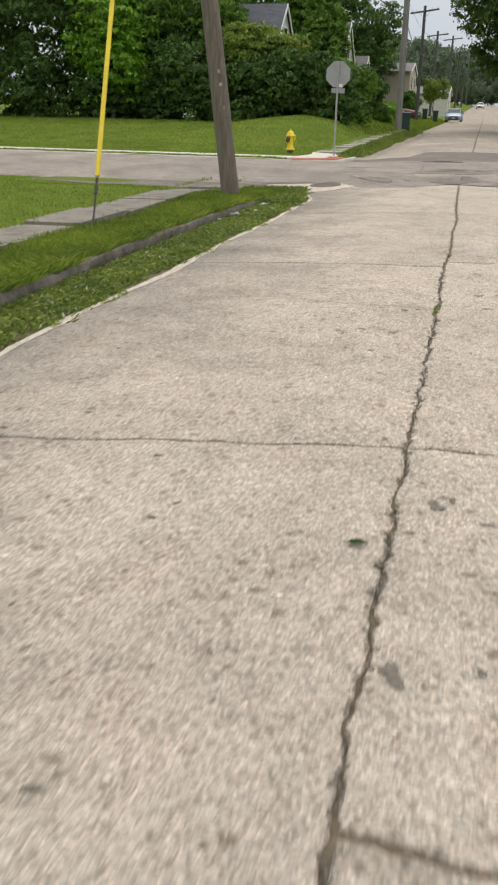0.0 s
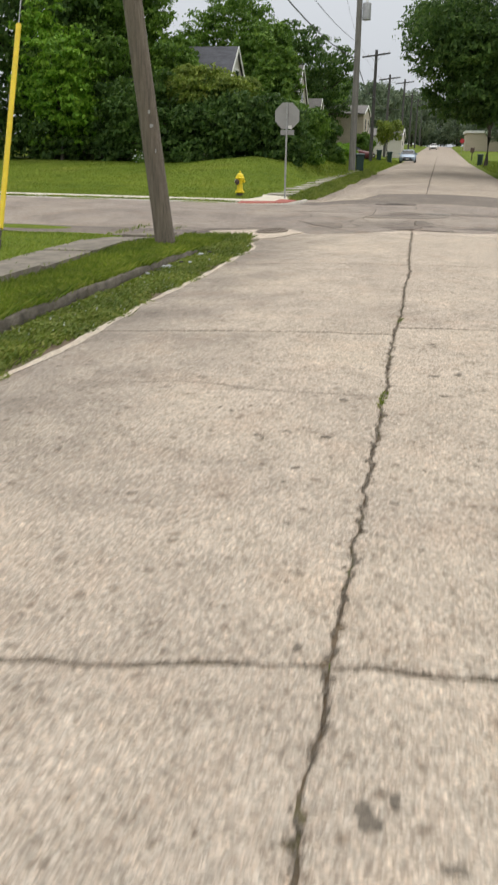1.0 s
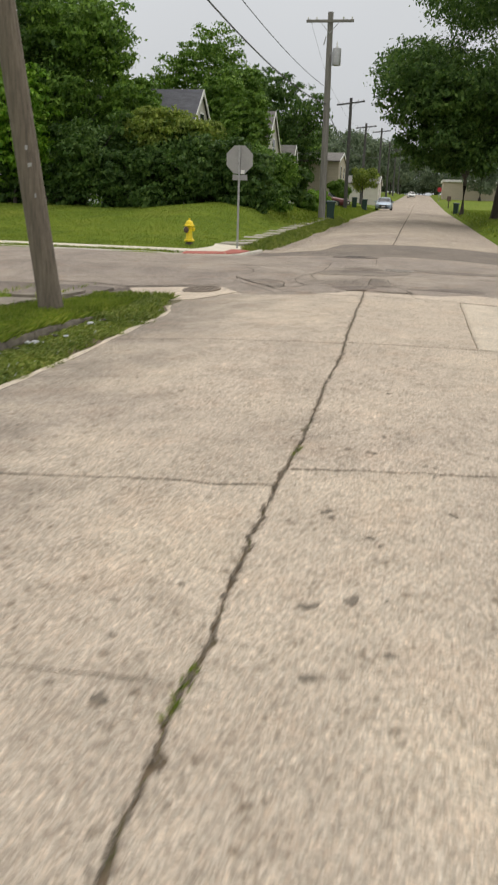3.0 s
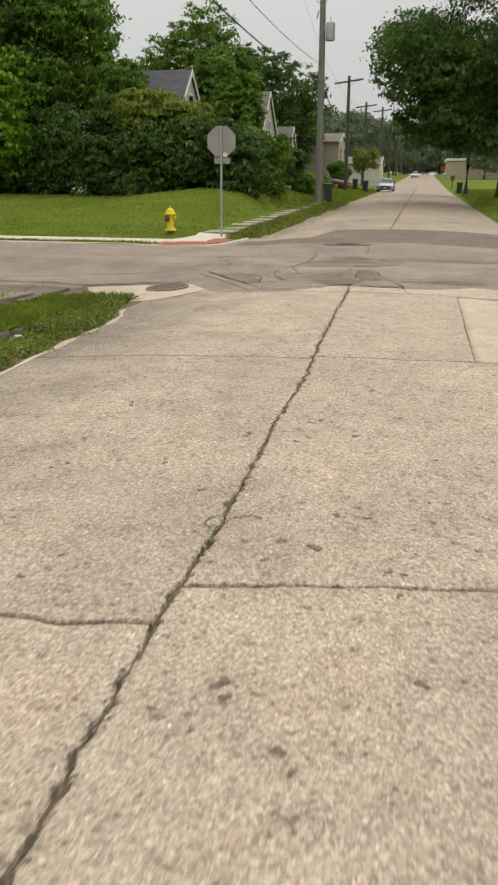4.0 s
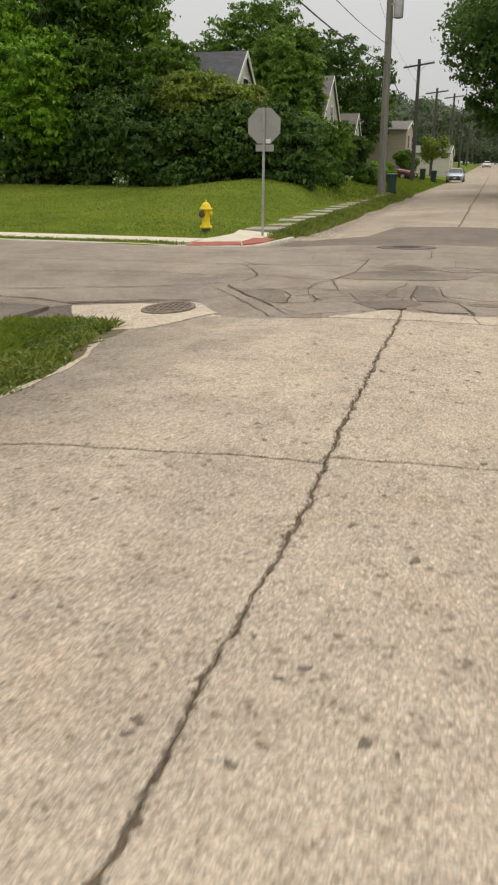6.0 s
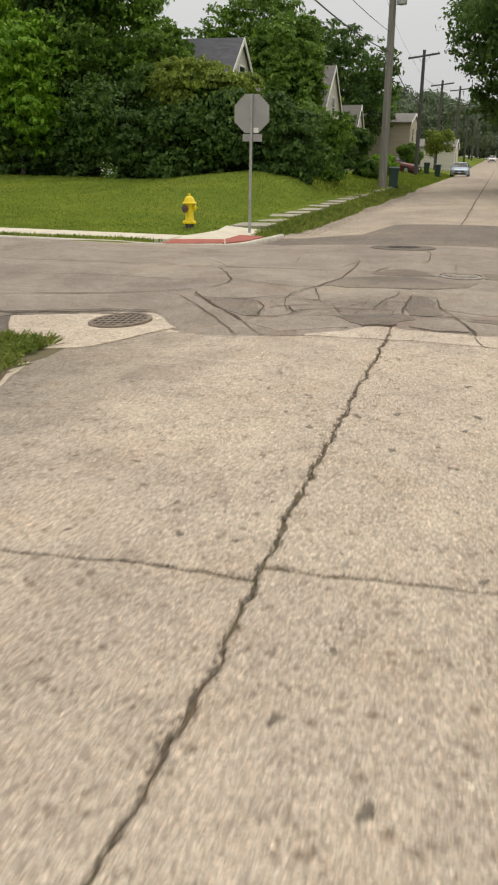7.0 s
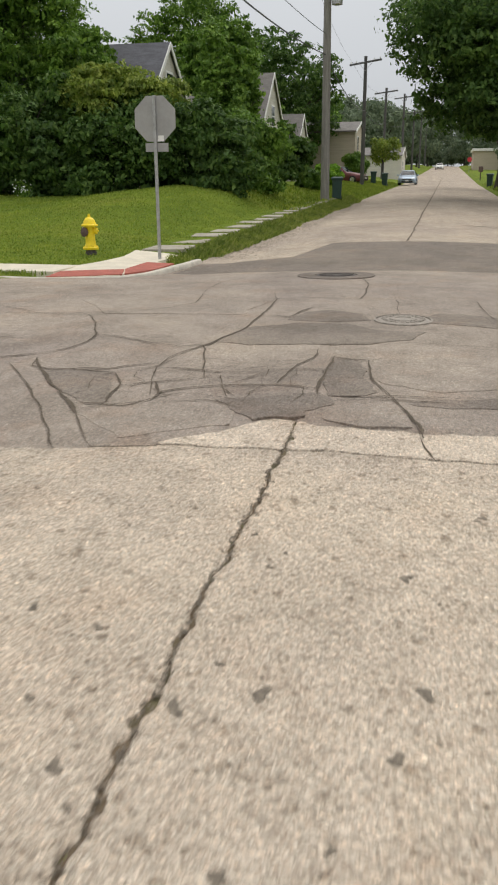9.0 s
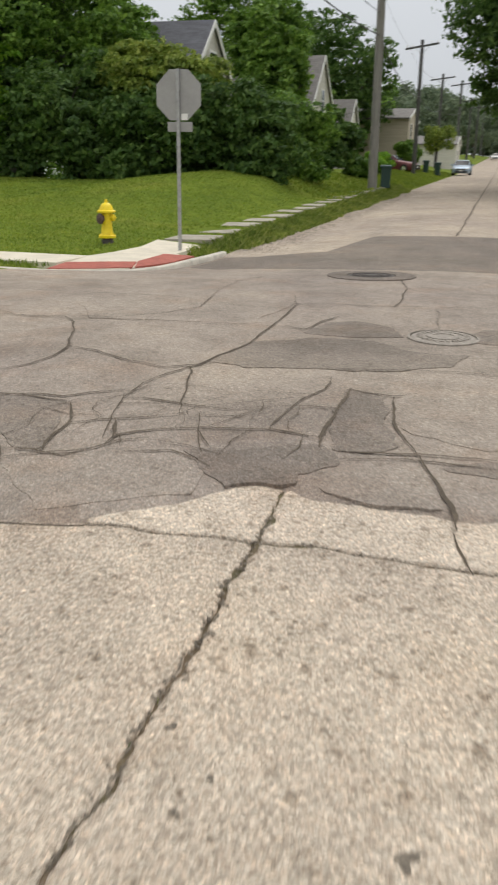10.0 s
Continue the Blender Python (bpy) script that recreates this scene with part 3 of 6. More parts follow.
SPOTS = [(-0.04, 2.95, 0.036), (0.02, 3.02, 0.02), (-0.1, 1.86, 0.042), (0.06, 8.14, 0.028), (0.09, 7.12, 0.03), (0.25, 7.21, 0.034), (0.29, 7.86, 0.022),
         (-0.46, 6.36, 0.026), (-0.48, 5.63, 0.028), (0.23, 9.21, 0.028), (-0.02, 15.58, 0.034), (-0.26, 15.45, 0.026), (0.38, 16.46, 0.026), (0.48, 15.7, 0.03), (-0.5, 15.13, 0.03),
         (-0.19, 15.71, 0.018), (0.41, 15.37, 0.026), (0.15, 6.63, 0.026), (0.3, 12.1, 0.03), (0.02, 11.2, 0.022)]
rs = np.random.RandomState(4)
SPOTS += [(rs.uniform(-2.6, 2.0), rs.uniform(0.5, 17.5), rs.uniform(0.008, 0.02)) for _ in range(240)]
for i, (x, y, r) in enumerate(SPOTS):
    # a shallow socket: ragged rim at the surface, a darker floor a little inside
    ang = np.linspace(0, 2 * np.pi, 14, endpoint=False)
    rr = r * (0.85 + 0.3 * np.sin(ang * 2 + 7 * i) + 0.22 * np.sin(ang * 3 + 2 * i) + 0.16 * rs.uniform(-1, 1, 14))
    lean_, long_ = rs.uniform(0, 3.14), rs.uniform(0.9, 1.5)
    v = [(x, y, float(road_z(x, y)) + 0.0036)]
    for q in (0.55, 1.0):
        for a_, b_ in zip(rr, ang):
            u_, w_ = q * a_ * long_ * math.cos(b_), q * a_ * math.sin(b_)
            px_, py_ = x + u_ * math.cos(lean_) - w_ * math.sin(lean_), y + u_ * math.sin(lean_) + w_ * math.cos(lean_)
            v.append((px_, py_, float(road_z(px_, py_)) + (0.0038 if q < 1 else 0.003)))
    faces = [(0, 1 + k, 1 + (k + 1) % 14) for k in range(14)] + [(1 + k, 15 + k, 15 + (k + 1) % 14, 1 + (k + 1) % 14) for k in range(14)]
    raw("chipped_hole", v, faces, M_PIT, street)

# ---- cross street: cracked asphalt with patches ----
cross = holder("road_2", (0, 0, 0), "cracked grey asphalt cross street with patches", "road", kind="structure")
ax = np.unique(np.concatenate([np.linspace(-60, -8, 40), np.arange(-8, 6, 0.06), np.linspace(6, 60, 40)]))
av = np.linspace(0, 1, 90)
NX, NF = near_edge(ax), far_edge(ax)
YY = NX[None, :] + (NF - NX)[None, :] * av[:, None]
XX = np.repeat(ax[None, :], len(av), 0)
ZZ = road_z(XX, YY) + 0.014 + 0.002 * wob(XX * 1.3 + 3 * YY, 8, 3, 0.7)
ZZ[0] -= 0.02
v = np.stack([XX, YY, ZZ], -1).reshape(-1, 3)
nx = len(ax)
j, i = np.meshgrid(np.arange(len(av) - 1), np.arange(nx - 1), indexing="ij")
a = (j * nx + i).ravel()
fast("asphalt", v, np.stack([a, a + 1, a + nx + 1, a + nx], -1), M_ASPH, cross)
asph_z = lambda x, y: road_z(x, y) + 0.014



def asphalt_patch(seed, up, mat, *pts):
    sheet("asphalt_patch", pts, asph_z, up - 0.002, 0.02, mat, cross, 400 + seed, 0.075, 0.03)


asphalt_patch(1, 0.008, M_ASPH_PATCH, (-1.5, 20.6), (-1.42, 21.29), (-0.93, 21.64), (-0.47, 21.7), (-0.15, 21.42), (0.36, 21.4), (0.22, 20.97), (-0.16, 20.74), (-0.71, 20.6), (-1.23, 20.52))
asphalt_patch(3, 0.008, M_ASPH_PATCH, (-0.39, 20.19), (-0.09, 20.13), (-0.03, 19.54), (0.05, 19.23), (-0.08, 19.11), (-0.26, 19.08), (-0.37, 19.3), (-0.4, 19.76))
asphalt_patch(5, 0.008, M_ASPH_PATCH, (-0.72, 18.43), (-0.76, 18.54), (-0.95, 18.72), (-1.09, 18.82), (-0.77, 18.92), (-0.37, 19.06), (-0.24, 18.95), (-0.21, 18.82), (-0.34, 18.66), (-0.37, 18.5), (-0.59, 18.46))
asphalt_patch(7, 0.007, M_ASPH_PATCH, (0.3, 18.98), (0.55, 19.16), (0.95, 19.28), (1.5, 19.3), (1.6, 19.05), (0.9, 18.98), (0.55, 18.92))
asphalt_patch(9, 0.007, M_ASPH_PATCH, (0.2, 21.95), (0.36, 22.45), (1.2, 22.3), (2.4, 22.2), (2.4, 21.8), (1.0, 21.75))
asphalt_patch(11, 0.006, M_ASPH_PATCH, (-1.08, 21.85), (-1.0, 22.3), (-0.7, 22.5), (-0.4, 22.3), (-0.25, 21.95), (-0.6, 21.78))
asphalt_patch(13, 0.006, M_ASPH_PALE, (-3.1, 21.9), (-1.6, 22.1), (-1.5, 23.2), (-3.9, 23.0))
asphalt_patch(15, 0.007, M_ASPH_PALE, (-0.3, 18.55), (-0.2, 18.78), (0.1, 18.92), (0.24, 18.78), (0.34, 18.5), (0.0, 18.47))
asphalt_patch(17, 0.006, M_ASPH_PALE, (0.02, 19.5), (0.06, 20.1), (0.25, 20.6), (1.2, 20.6), (1.6, 19.6), (0.5, 19.3))
asphalt_patch(19, 0.006, M_ASPH_PALE, (-1.5, 18.0), (-1.9, 18.45), (-1.5, 18.72), (-1.1, 18.74), (-0.82, 18.55), (-0.85, 18.3))
asphalt_patch(21, 0.006, M_ASPH_PATCH, (-2.68, 19.45), (-2.44, 19.5), (-2.06, 19.44), (-1.92, 19.09), (-1.84, 18.7), (-1.95, 18.66), (-2.23, 18.88), (-2.46, 19.13))
px = np.linspace(-4.0, 3.42, 60)
lo_y = np.interp(px, [-4.0, -1.7, 1.2, 3.42], [26.9, 26.6, 27.0, 27.2]) + 0.05 * wob(px, 431, 4, 1)
hi_y = np.interp(px, [-4.0, -2.35, -1.98, 1.5, 3.42], [28.6, 29.35, 32.3, 32.75, 32.9])
PV = np.linspace(0, 1, 30)[:, None]
PY = lo_y[None] + (hi_y - lo_y)[None] * PV
PX = np.repeat(px[None], 30, 0)
pj, pi_ = np.meshgrid(np.arange(29), np.arange(59), indexing="ij")
pa = (pj * 60 + pi_).ravel()
PZ = road_z(PX, PY) + 0.021
PZ[0] -= 0.012
fast("asphalt_patch", np.stack([PX, PY, PZ], -1).reshape(-1, 3), np.stack([pa, pa + 1, pa + 61, pa + 60], -1), M_ASPH_DARK, cross)
def crack(width, *pts):
    ribbon("crack", pts, width * 0.62, asph_z, 0.0105, M_CRACK, cross, 500 + int(abs(131 * pts[0][0] + 37 * pts[0][1])), 0.028, 0.018)


crack(0.03, (-4.05, 21.81), (-3.71, 21.84), (-3.40, 21.88), (-3.19, 21.64), (-2.92, 21.12), (-2.74, 20.73), (-2.71, 20.43), (-2.77, 20.16), (-2.92, 20.02))
crack(0.025, (-2.74, 20.73), (-2.47, 20.67), (-2.14, 20.47), (-1.79, 20.34), (-1.45, 20.52))
crack(0.032, (-1.47, 23.20), (-1.41, 21.98), (-1.40, 21.25), (-1.51, 20.71), (-1.59, 20.43), (-1.68, 20.22), (-1.77, 19.94), (-1.75, 19.62))
crack(0.02, (-1.61, 23.73), (-1.47, 23.20), (-1.05, 23.31), (-0.48, 23.37), (-0.46, 23.94), (-0.51, 24.77))
crack(0.015, (-2.54, 23.86), (-2.41, 23.27), (-2.35, 22.74), (-2.53, 22.36), (-2.95, 21.98), (-3.35, 21.95))
crack(0.012, (-2.35, 23.10), (-2.02, 22.92), (-1.43, 22.94))
crack(0.01, (-3.32, 21.90), (-2.35, 21.90), (-1.71, 21.94), (-1.33, 22.06))
crack(0.025, (-1.59, 20.43), (-1.46, 20.02), (-1.40, 19.77), (-1.29, 19.39))
crack(0.035, (-2.59, 19.50), (-2.38, 19.58), (-2.15, 19.56), (-2.01, 19.65), (-1.82, 19.77))
crack(0.02, (-1.75, 19.62), (-1.65, 19.64), (-1.31, 19.57), (-1.05, 19.56), (-0.83, 19.66), (-0.60, 19.75), (-0.35, 19.77))
crack(0.02, (-0.56, 20.45), (-0.55, 20.14), (-0.62, 19.93), (-0.67, 19.45), (-0.69, 19.27))
crack(0.02, (-1.94, 19.06), (-1.70, 19.18), (-1.45, 19.27), (-1.25, 19.40))
crack(0.025, (-1.51, 18.80), (-1.49, 18.97), (-1.30, 19.08), (-1.06, 19.19), (-0.69, 19.27), (-0.38, 19.24))
crack(0.015, (-1.11, 19.16), (-1.03, 19.01), (-0.94, 18.89))
crack(0.03, (-1.63, 19.23), (-1.55, 19.02), (-1.52, 18.88))
crack(0.02, (-1.96, 18.50), (-1.81, 18.60), (-1.62, 18.68), (-1.45, 18.81))
crack(0.02, (-1.36, 18.75), (-1.12, 18.80), (-0.84, 18.63))
crack(0.03, (-0.39, 20.19), (-0.40, 19.81), (-0.37, 19.34), (-0.36, 19.06))
crack(0.02, (-0.39, 20.17), (-0.26, 20.10), (-0.08, 20.09), (0.05, 20.20))
crack(0.035, (0.16, 19.10), (0.28, 18.82), (0.37, 18.51), (0.39, 18.26))
crack(0.03, (-0.25, 19.05), (0.04, 19.08), (0.33, 19.14), (0.56, 19.15))
crack(0.025, (-0.23, 18.93), (0.11, 19.02), (0.56, 19.01))
crack(0.03, (-0.08, 20.09), (-0.01, 19.50), (0.16, 19.10))
crack(0.015, (-0.65, 20.63), (-0.16, 20.75), (0.23, 20.84), (0.54, 20.81))
crack(0.03, (-1.33, 22.06), (-1.09, 21.95), (-1.03, 22.39), (-0.93, 22.66))
crack(0.015, (0.02, 22.34), (-0.02, 23.05), (-0.09, 23.41))
crack(0.01, (-0.36, 23.31), (0.08, 23.41), (0.51, 23.47))
crack(0.045, (-2.93, 19.84), (-2.67, 19.43), (-2.34, 18.99), (-2.09, 18.65), (-1.91, 18.40))
crack(0.022, (-1.91, 18.40), (-1.67, 18.00), (-1.49, 17.71))
crack(0.022, (-3.10, 19.66), (-2.66, 19.12), (-2.29, 18.58), (-1.94, 18.04), (-1.74, 17.69))
crack(0.03, (-2.71, 19.51), (-2.44, 19.52), (-2.07, 19.47))
crack(0.03, (-2.04, 19.44), (-1.90, 19.16), (-1.86, 18.87), (-1.80, 18.67), (-1.95, 18.62))
crack(0.02, (-1.78, 19.67), (-1.64, 19.19), (-1.54, 18.90))
crack(0.015, (-1.19, 19.48), (-1.08, 19.10), (-0.95, 18.83))
crack(0.02, (-2.09, 18.65), (-1.88, 18.66), (-1.65, 18.61), (-1.45, 18.88), (-1.30, 18.95))
crack(0.02, (0.84, 23.42), (0.95, 22.46), (1.03, 22.14))
crack(0.03, (-9.0, 21.5), (-6.5, 21.62), (-4.05, 21.81))
crack(0.03, (-6.5, 18.9), (-4.2, 19.5), (-3.5, 19.75), (-2.92, 20.02))
crack(0.03, (-2.92, 19.85), (-2.85, 19.6), (-2.59, 19.5))
crack(0.05, (-6.5, 18.6), (-5.2, 18.6), (-4.7, 18.45), (-3.6, 18.85), (-3.0, 18.8))
crack(0.016, (-12, 20.4), (-9, 20.2), (-7.5, 20.6), (-6.5, 20.2), (-4.3, 20.6), (-3.4, 20.5))
crack(0.014, (-7, 23.0), (-5, 23.2), (-3.5, 23.3), (-2.4, 23.27))
crack(0.018, (-0.48, 23.37), (0.5, 23.6), (1.13, 23.7), (3.4, 24.0))
crack(0.02, (0.56, 19.15), (1.2, 19.25), (2.0, 19.3), (3.2, 19.5))
crack(0.015, (0.54, 20.81), (1.4, 20.75), (2.5, 20.9))
crack(0.014, (-5.5, 22.6), (-4.6, 22.2), (-3.9, 21.85))
crack(0.02, (-0.51, 24.77), (-0.6, 25.3), (-0.7, 25.7))
crack(0.016, (-2.54, 23.86), (-2.6, 24.8), (-2.4, 25.6))
crack(0.012, (-1.3, 19.4), (-1.2, 19.57), (-1.0, 19.7), (-0.62, 19.93))
crack(0.012, (-1.06, 19.19), (-0.95, 19.4), (-0.83, 19.66))
# fine crazing between the larger cracks
net = random.Random(21)
knots = {(a_, c_): (-2.1 + 0.3 * a_ + net.uniform(-0.12, 0.12), 18.7 + 0.28 * c_ + 0.04 * a_ + net.uniform(-0.1, 0.1)) for a_ in range(6) for c_ in range(5)}
for (a_, c_), p_ in knots.items():
    for nb in ((a_ + 1, c_), (a_, c_ + 1)):
        if nb in knots and net.random() < 0.6:
            crack(net.uniform(0.008, 0.016), p_, tuple(0.5 * (u_ + w_) + net.uniform(-0.04, 0.04) for u_, w_ in zip(p_, knots[nb])), knots[nb])

# ---- concrete street beyond the crossing ----
beyond = holder("road_3", (0, 0, 0), "long pale concrete street rising into the distance", "road", kind="structure")
bx = np.linspace(ROAD_L, ROAD_R, 17)
for y0, y1 in zip([28.6, 38, 48, 58, 70, 84, 100, 130, 170], [38, 48, 58, 70, 84, 100, 130, 170, 300]):
    by = np.linspace(y0, y1 - 0.03, 14)
    gridded("concrete_bay", bx, by, lambda x, y: road_z(x, y) + 0.012, M_CONC_OLD, beyond)
gridded("dirt_bed", bx, np.linspace(28, 300, 90), lambda x, y: road_z(x, y) - 0.02, M_DIRT, beyond)
ribbon("centre_joint", [(-0.35, 32.6), (-0.35, 60), (-0.35, 130)], 0.05, road_z, 0.02, M_CRACK, beyond, 640, 0.05, 0.3)
ribbon("crack", [(0.9, 38.5), (1.3, 38.2), (1.9, 38.5)], 0.1, road_z, 0.02, M_CRACK, beyond, 643, 0.06, 0.2)
ribbon("crack", [(-3.9, 44), (-1.5, 44.3), (3.2, 44.1)], 0.02, road_z, 0.02, M_CRACK, beyond, 646, 0.08, 0.2)


# ---- kerbs and pavements ----
def swept(name, pts, prof, zf, mat, parent=None, pitch=0.25, rough=0.0, seed=0):
    """A kerb: a cross-section of (sideways, up) carried along a line."""
    P = np.array(pts, float)
    seg = np.r_[0, np.cumsum(np.linalg.norm(np.diff(P, axis=0), axis=1))]
    s = np.linspace(0, seg[-1], max(3, int(seg[-1] / pitch)))
    x, y = np.interp(s, seg, P[:, 0]), np.interp(s, seg, P[:, 1])
    tx, ty = np.gradient(x), np.gradient(y)
    ln = np.hypot(tx, ty)
    nx_, ny_ = -ty / ln, tx / ln
    z = zf(x, y)
    k = len(prof)
    v = np.zeros((len(s), k, 3))
    for q, (o, u) in enumerate(prof):
        d = o + rough * wob(s, seed + q, 4, 1.5)
        v[:, q] = np.stack([x + nx_ * d, y + ny_ * d, z + u + rough * wob(s, seed + 9 + q, 4, 1.5)], -1)
    n = len(s)
    j, i = np.meshgrid(np.arange(n - 1), np.arange(k), indexing="ij")
    a, b = (j * k + i).ravel(), (j * k + (i + 1) % k).ravel()
    tris = [np.stack([a, b, b + k], -1), np.stack([a, b + k, a + k], -1)]
    fan = np.array([(0, q + 1, q) for q in range(1, k - 1)])
    tris += [fan, fan[:, ::-1] + (n - 1) * k]
    ob = fast(name, v.reshape(-1, 3), np.concatenate(tris), mat, parent)
    return ob


KERB = [(0.0, -0.2), (0.0, -0.015), (0.02, 0.0), (0.14, 0.0), (0.15, -0.01), (0.15, -0.2)]
old_kerb = holder("kerb_1", (0, 0, 0), "weathered mossy concrete kerb half buried in weeds", "kerb", kind="structure")
flat = lambda x, y: 0.012 + 0.02 * wob(y, 79, 4, 0.6) - 0.1 * step(12.8, 15.3, y) + 0 * np.asarray(x)
cuts = [-10, -7, -4, -1.2, 1.6, 4.5, 7.2, 9.9, 12.6, 15.3]
for n, (y0, y1) in enumerate(zip(cuts, cuts[1:])):
    swept("kerb_stone", [(-3.62 - 0.012 * (n % 3), y0 + 0.02), (-3.64 + 0.01 * (n % 2), y1 - 0.02)], KERB, flat, M_KERB_OLD, old_kerb, 0.13, 0.02, 700 + n)

new_kerb = holder("kerb_2", (0, 0, 0), "pale new concrete kerb curving round the corner", "kerb", kind="structure")
KERB2 = [(0.0, -0.2), (0.0, -0.02), (0.025, 0.0), (0.15, 0.0), (0.15, -0.2)]
kz = lambda x, y: 0.07 + 0 * x
for k0, k1 in zip(range(-60, -6, 6), range(-54, 0, 6)):
    xa, xb = k0, min(k1 - 0.03, -6.25)
    swept("kerb_stone", [(xa, float(far_edge(xa))), (xb, float(far_edge(xb)))], KERB2, kz, M_KERB, new_kerb, 0.3)
swept("kerb_stone", [(-6.2, 25.0), (-5.5, 25.25), (-4.9, 25.55), (-4.47, 25.8), (-4.2, 26.4), (-4.09, 27.2), (-4.05, 28.0), (-4.06, 28.9)], [(0.0, -0.2), (0.0, -0.02), (0.02, 0.0), (0.1, 0.0), (0.1, -0.2)],
      lambda x, y: np.interp(y, [25.0, 25.35, 26.2, 27.4, 28.9], [0.07, 0.02, 0.016, 0.026, 0.0]), M_KERB, new_kerb, 0.1)
right_kerb = holder("kerb_3", (0, 0, 0), "pale concrete kerb beside the grass verge", "kerb", kind="structure")
swept("kerb_stone", [(3.52, 38), (3.5, 29.8), (3.7, 28), (4.6, 27), (6, 26.7), (40, 26.7)], KERB2, lambda x, y: road_z(3.5, np.maximum(y, 27)) + 0.1, M_KERB, right_kerb, 0.5)

near_walk = holder("pavement_1", (0, 0, 0), "narrow grey concrete pavement with grass creeping over it", "pavement", kind="structure")
for n in range(14):
    y0 = -4.6 + 1.55 * n
    w0, w1 = (-4.62, -5.42)
    t0, t1 = 0.012 * math.sin(3 * n), 0.012 * math.cos(5 * n)
    zf = lambda x, y, t0=t0, t1=t1, y0=y0: 0.085 - 0.13 * step(14.2, 16.9, y) + t0 + t1 * (np.asarray(y) - y0) + 0.02 * (np.asarray(x) + 5)
    sheet("paving_slab", [(w0 - 0.25 * max(0, (y0 - 12) / 6), y0), (w0 - 0.25 * max(0, (y0 - 10.5) / 6), y0 + 1.5), (w1, y0 + 1.5), (w1, y0)], zf, 0, 0.1, M_SLAB, near_walk, 800 + n, 0.015, 0.15)
sheet("apron", [(-4.75, 17.4), (-4.6, 16.4), (-7.5, 16.3), (-9.5, 16.9), (-9.5, 18.2), (-4.75, 18.2)], lambda x, y: -0.1 + 0.03 * step(17.8, 16.6, y), 0, 0.12, M_ASPH_DARK, near_walk, 830, 0.02, 0.15)

far_walk = holder("pavement_2", (0, 0, 0), "pale new concrete pavement corner with red tactile ramps", "pavement", kind="structure")
wz = lambda x, y: 0.075 + 0 * np.asarray(x)
for n, xa in enumerate(np.arange(-40, -6.0, 1.5)):
    xb = min(xa + 1.485, -5.62)
    ya = 25.75 + 0.0 * xa
    sheet("paving_slab", [(xa, ya + 0.012 * (xa + 6)), (xb, ya + 0.012 * (xb + 6)), (xb, ya + 1.02), (xa, ya + 1.02)], wz, 0, 0.1, M_SLAB_NEW, far_walk, jag=0)
rz = lambda x, y: 0.014 + 0.062 * np.clip(np.minimum(np.asarray(y) - 25.3 - 0.5 * (np.asarray(x) + 5.6), -4.12 - np.asarray(x)) / 1.3, 0, 1)
sheet("ramp_slab", [(-5.62, 25.4), (-5.0, 25.68), (-4.6, 25.94), (-4.36, 26.45), (-4.26, 27.2), (-4.25, 27.6), (-4.6, 27.9), (-4.62, 29.3), (-5.7, 29.75), (-5.45, 28.4), (-5.5, 27.4), (-5.62, 26.77)], rz, 0.0, 0.12, M_SLAB_NEW, far_walk, jag=0)
sheet("tactile_panel", [(-5.6, 25.44), (-5.0, 25.72), (-4.55, 26.0), (-4.7, 26.5), (-5.1, 26.27), (-5.6, 26.0)], rz, 0.012, 0.05, M_RED, far_walk, jag=0)
sheet("tactile_panel", [(-4.52, 26.04), (-4.7, 26.54), (-4.72, 27.65), (-4.24, 27.75), (-4.25, 26.85), (-4.34, 26.42)], rz, 0.012, 0.05, M_RED, far_walk, jag=0)
for n in range(17):
    y0 = 29.85 + 1.5 * n
    t0 = 0.008 * math.sin(4 * n)
    zf = lambda x, y, t0=t0: verge_z(y) + 0.018 + t0 + 0.02 * (np.asarray(x) + 5)
    sheet("paving_slab", [(-4.68, y0), (-4.7 - 0.1 * (n % 2), y0 + 0.9), (-5.6, y0 + 0.95), (-5.62 + 0.08 * (n % 3), y0)], zf, 0, 0.12, M_SLAB_WORN, far_walk, 850 + n, 0.03, 0.15)

gridded("asphalt_corner", np.linspace(-7.5, -3.4, 20), np.linspace(16.4, 19.0, 16), lambda x, y: road_z(x, y) - 0.012, M_ASPH_DARK, cross)

# storm drain in its pale apron
sheet("apron", [(-4.55, 18.35), (-4.2, 17.75), (-3.5, 16.98), (-2.98, 17.1), (-2.62, 17.9), (-2.34, 18.25), (-2.5, 18.42), (-2.75, 18.5), (-2.98, 18.68), (-3.6, 18.72)], road_z, 0.012, 0.1, M_CONC_EDGE, cross, 860, 0.03, 0.1)
dz0 = float(road_z(-3.2, 18.28)) + 0.03


def seated(ob):
    """Tips a cover to the slope of the road under it."""
    x, y = ob.location.x, ob.location.y
    sx = (float(road_z(x + 0.2, y)) - float(road_z(x - 0.2, y))) / 0.4
    sy = (float(road_z(x, y + 0.2)) - float(road_z(x, y - 0.2))) / 0.4
    ob.rotation_euler = (math.atan(sy), -math.atan(sx), 0)
    return ob


